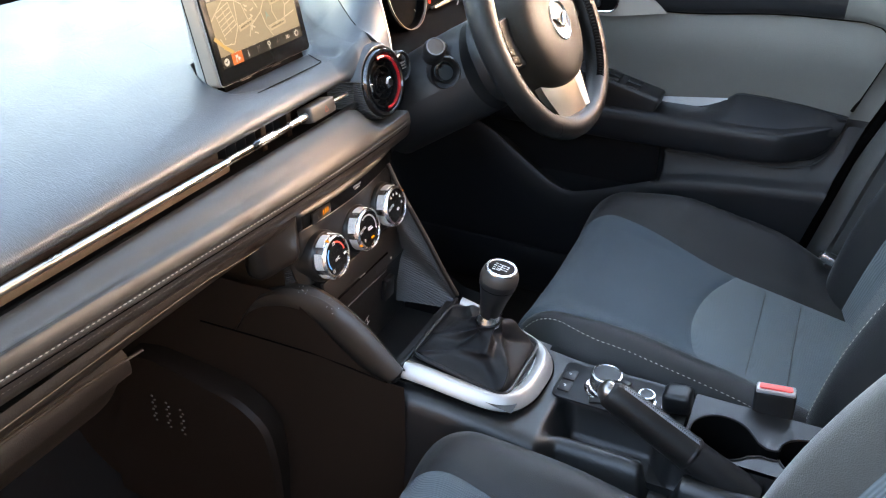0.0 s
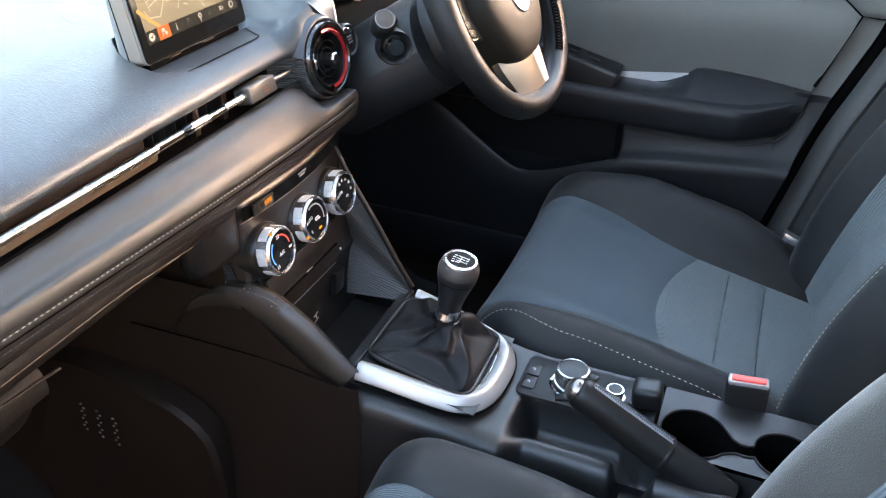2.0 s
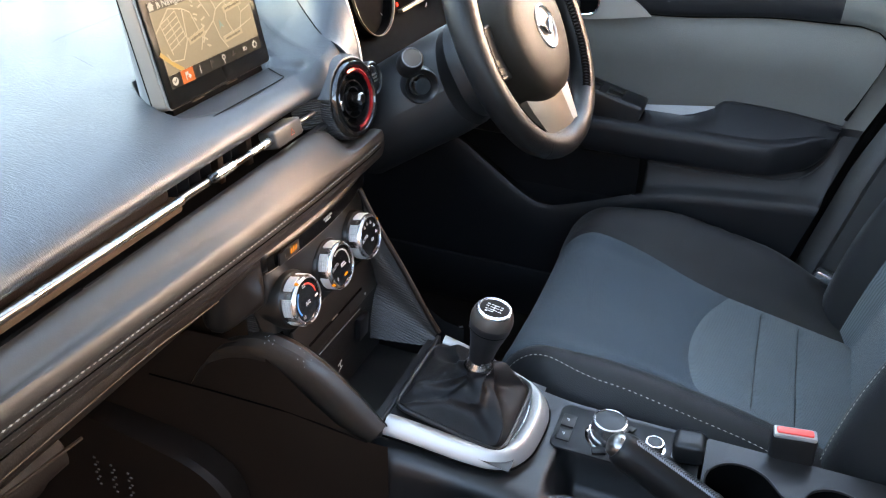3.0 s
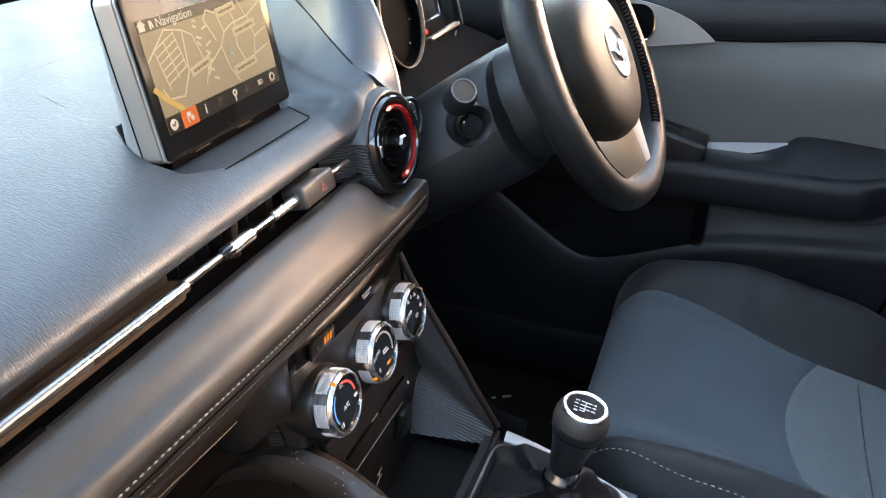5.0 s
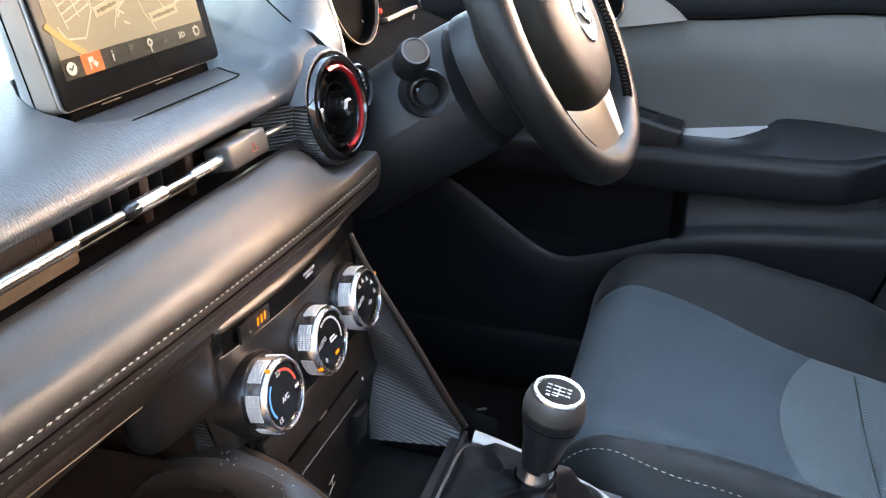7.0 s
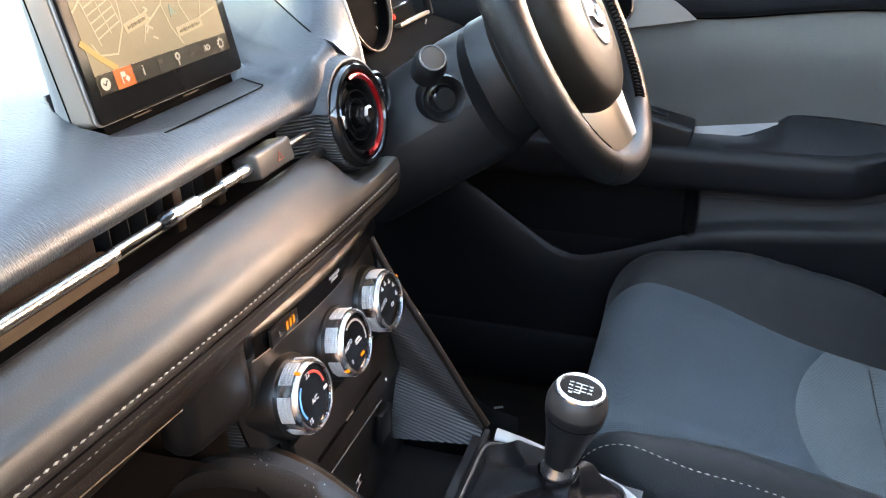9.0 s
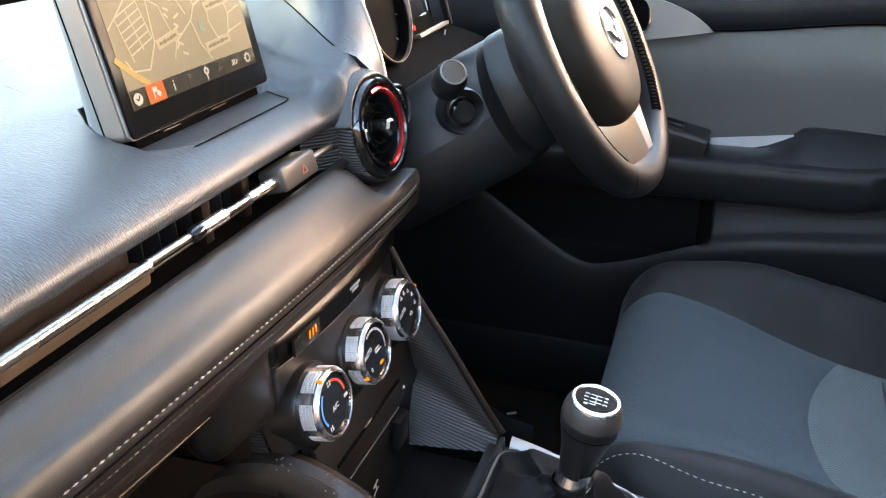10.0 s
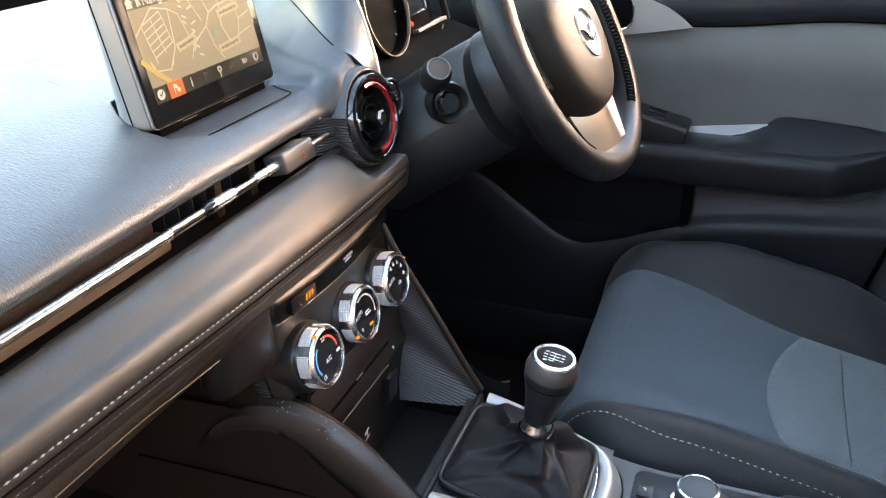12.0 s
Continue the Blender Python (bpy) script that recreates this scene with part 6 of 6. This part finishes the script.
rows = [[(0.6925, y, 0.462 + 0.014 * ease(0.24, 0.17, y) + 0.020 * ease(0.18, 0.145, y)), (0.6925, y, 0.4845 + 0.0145 * (0.265 - y) / 0.12)] for y in np.linspace(0.146, 0.285, 20)]
part("grip_strip", sheet(rows), ALU, door, "brushed aluminium strip")
rows = []
for y in np.linspace(-0.07, 0.215, 40):
    top = float(np.interp(y, (-0.07, -0.053, 0.019, 0.075, 0.122, 0.135, 0.149, 0.18, 0.215), (0.490, 0.493, 0.503, 0.508, 0.5095, 0.5065, 0.495, 0.481, 0.472)))
    k = 0.2 + 0.8 * ease(-0.06, 0.06, y)
    rows.append([(0.702 - (0.702 - x0) * k if x0 < 0.69 else x0, y, z0) for x0, y, z0 in [(0.702, y, top), (0.693, y, top - 0.0005), (0.690, y, top - 0.003), (0.662, y, 0.5 * (top + 0.474) + 0.001), (0.638, y, 0.4755), (0.628, y, 0.470), (0.624, y, 0.460)]])
part("armrest_wedge", sheet(cut(rows, panel_end)), DOOR_DARK, door, "rising wedge of the armrest")
pod = part("switch_pod", block((0.062, 0.165, 0.052), pose(0.664, 0.343, 0.492, 14), 0.006, 4), SATIN, door, "black window switch pod")
for dy, dx in ((-0.025, -0.012), (-0.025, 0.012), (0.015, -0.012), (0.015, 0.012)):
    part("window_switch", block((0.018, 0.028, 0.006), pose(0.660 + dx, 0.335 + dy, 0.5165 + 0.25 * dy, 14), 0.002), BLACK, pod, "black window switch")
# lower skin with the pocket


def low_row(y):
    t = arm_top(y) - 0.069 * arm_depth(y)
    back = 0.034 * ease(0.03, -0.056, y)
    ridge = sum(float(np.interp(y + d, (-0.10, 0.0, 0.10, 0.18, 0.24, 0.298, 0.355, 0.421, 0.459, 0.53, 0.60, 0.70), (0.364, 0.355, 0.346, 0.337, 0.326, 0.303, 0.280, 0.260, 0.274, 0.324, 0.374, 0.406))) for d in (-0.02, -0.01, 0, 0.01, 0.02)) / 5
    pocket = ease(0.240, 0.266, y)
    deep = [(0.668, t), (0.738, t - 0.004), (0.750, t - 0.03), (0.750, ridge - 0.04), (0.677, ridge - 0.05), (0.672, ridge + 0.001), (0.666, ridge + 0.004), (0.660, ridge - 0.006), (0.667, ridge - 0.08), (0.672, 0.08)]
    flat = [(0.668 + back, t), (0.674 + 0.8 * back, t - 0.004), (0.683 + 0.5 * back, t - 0.010), (0.680, ridge + 0.018), (0.673, ridge + 0.010), (0.667, ridge + 0.003), (0.662, ridge - 0.004), (0.661, ridge - 0.020), (0.668, ridge - 0.08), (0.672, 0.08)]
    return [(a + (c - a) * pocket, y, b + (d - b) * pocket) for (a, b), (c, d) in zip(flat, deep)]


part("lower_panel", sheet(cut([low_row(y) for y in np.r_[np.linspace(-0.085, 0.232, 40), np.linspace(0.238, 0.27, 14), np.linspace(0.29, 1.0, 30)]], rear_edge)), DOOR_DARK, door, "dark lower door panel with pocket", smooth=50)
# dark sheet set inside the pocket to stand in for its shade
part("pocket_shade", sheet([[(0.7485, y, 0.40), (0.7485, y, 0.33), (0.747, y, 0.27)] for y in np.linspace(0.262, 1.0, 8)]), KNEE, door, "dark sheet standing in for shade in the pocket")
part("panel_joint", tube(spline([(0.6610, 0.24, 0.3905), (0.6610, 0.10, 0.3925), (0.6640, 0.03, 0.3960), (0.676, -0.015, 0.405), (0.690, -0.042, 0.432), (0.698, -0.056, 0.475)], 30), 0.0012, 6), SATIN, door, "fine joint under the armrest")
# silver handle surround, tapering to a point
out = spline([(0.271, 0.6415), (0.288, 0.6560), (0.311, 0.6700), (0.353, 0.6850), (0.430, 0.698), (0.500, 0.702), (0.500, 0.640), (0.440, 0.628), (0.380, 0.626), (0.330, 0.632)], 40)
hs = plate([(y, z) for y, z in out], 0.004, basis((0.6745, 0, 0), (0, -1, 0), (0, 0, 1)) @ Matrix.Diagonal((-1, 1, 1, 1)), 0.0)
part("handle_surround", hs, GREY_SILVER, door, "satin silver handle surround")
HRM = basis((0.670, 0.414, 0.661), (0, -1, 0), (0, 0, 1))
# flat plate, its dark colour stands in for shade in a recess
part("recess_shade", plate(round_rect(0.108, 0.052, 0.020, 8), 0.0016, HRM, 0.0006), DEEP, door, "flat dark plate standing in for the shaded handle recess")
lip = [HRM @ Vector((x, y, 0.002)) for x, y in ((-0.05, -0.0265), (0.0, -0.0270), (0.034, -0.0268), (0.050, -0.021), (0.0555, -0.008), (0.0545, 0.010))]
part("recess_lip", tube([tuple(p) for p in spline(lip, 24)], 0.0022, 8), CHROME, door, "chrome lip under the handle")
part("pull_handle", block((0.012, 0.070, 0.018), pose(0.666, 0.424, 0.650), 0.006, 3), SATIN, door, "black pull handle")
part("lock_tab", block((0.010, 0.012, 0.018), pose(0.668, 0.404, 0.672), 0.003), BUCKLE_RED, door, "red lock tab")
# window glass above the belt
gl = part("window_glass", block((0.004, 1.0, 0.42), pose(0.742, 0.38, 0.940, 0, -12, 0), 0), GLASS, door, "clear side window")
gl.visible_shadow = False
part("outer_skin", block((0.03, 1.16, 0.85), pose(0.79, 0.43, 0.34), 0.01), CAR_PAINT, door, "painted outer skin")

# pillar and sill behind the door
pil = thing("pillar_trim", (0.72, -0.2, 0.0), "dark grey trim of the door pillar", "pillar trim")
rows = []
for z in np.linspace(0.05, 1.12, 26):
    y0 = rear_edge(z) - 0.040
    rows.append([(0.740, y0 + 0.030, z), (0.712, y0 + 0.008, z), (0.700, y0 - 0.004, z), (0.698, y0 - 0.014, z), (0.706, y0 - 0.022, z), (0.710, y0 - 0.10, z), (0.74, y0 - 0.22, z)])
part("moulding", sheet(rows), PILLAR, pil, "grey pillar moulding")
rows = []
for z in np.linspace(0.05, 0.95, 26):
    y0 = rear_edge(z) - 0.040
    rows.append((0.726, y0 + 0.026, z))
part("door_seal", tube(rows, 0.010, 10), DEEP, pil, "black rubber door seal")
part("sill_trim", block((0.10, 1.2, 0.12), pose(0.71, 0.3, 0.06), 0.02), DOOR_DARK, pil)
# added beyond view to keep low sun off the left dash
part("sun_block_panel", block((0.05, 0.8, 1.2), pose(0.775, -1.60, 0.56), 0.02), DOOR_DARK, pil, "unseen dark panel at the rear, added to block sun")
part("rear_panel", block((0.05, 1.7, 1.0), pose(0.78, -1.15, 0.45), 0.02), DOOR_DARK, pil, "dark side trim behind the door")

# ---- passenger footwell ----
mat_t = thing("floor_mat", (-0.38, 0.62, 0.0), "dark carpet floor mat with a moulded heel pad", "floor mat")
part("mat", plate(round_rect(0.44, 0.56, 0.05, 6), 0.008, pose(-0.38, 0.58, 0.002), 0.003), CARPET, mat_t, "dark carpet mat")
mat_d = thing("floor_mat", (0.38, 0.62, 0.0), "dark carpet mat in the driver footwell", "floor mat")
part("mat", plate(round_rect(0.44, 0.56, 0.05, 6), 0.008, pose(0.38, 0.58, 0.002), 0.003), CARPET, mat_d, "dark carpet mat")
foot = thing("footwell_panel", (-0.17, 0.74, 0.0), "rounded dark trim panel in the passenger footwell", "trim panel")
edge = spline([(0.80, 0.300), (0.76, 0.305), (0.722, 0.300), (0.66, 0.288), (0.61, 0.274), (0.575, 0.245), (0.563, 0.19), (0.562, 0.10), (0.562, 0.005)], 24)
rows = [[(-0.130, y, z), (-0.158, y - 0.002, z - 0.002), (-0.165, y + 0.004, z - 0.006), (-0.169, 0.5 * (y + 0.86), z * 0.7), (-0.182, 0.86, z * 0.4)] for y, z in edge]
part("panel", sheet(rows), FOOTWELL, foot, "dark plastic panel, browned for warm light")
bm = bmesh.new()
for i in range(3):
    for k in range(8):
        block((0.0022, 0.0035, 0.0015), pose(-0.1725 - 0.0005 * k, 0.762 - 0.025 * i - 0.004 * (k % 2), 0.240 - 0.0058 * k - 0.004 * i, 0, -60, 0), 0.0005, bm=bm)
part("clip_marks", bm, GRAPHITE, foot, "rows of small pale marks", kind="stuff")
mm = pose(0.556, 0.555, 0.0125, 0, 0, -60)
for k, (w, a) in enumerate(((0.016, 0), (0.018, 40), (0.008, 0), (0.016, 0))):
    part("mat_mark", bars([(-0.036 + 0.024 * k, 0, w, 0.005, a)], mm, 0.0008), ALU, mat_d, "small silver badge stroke")
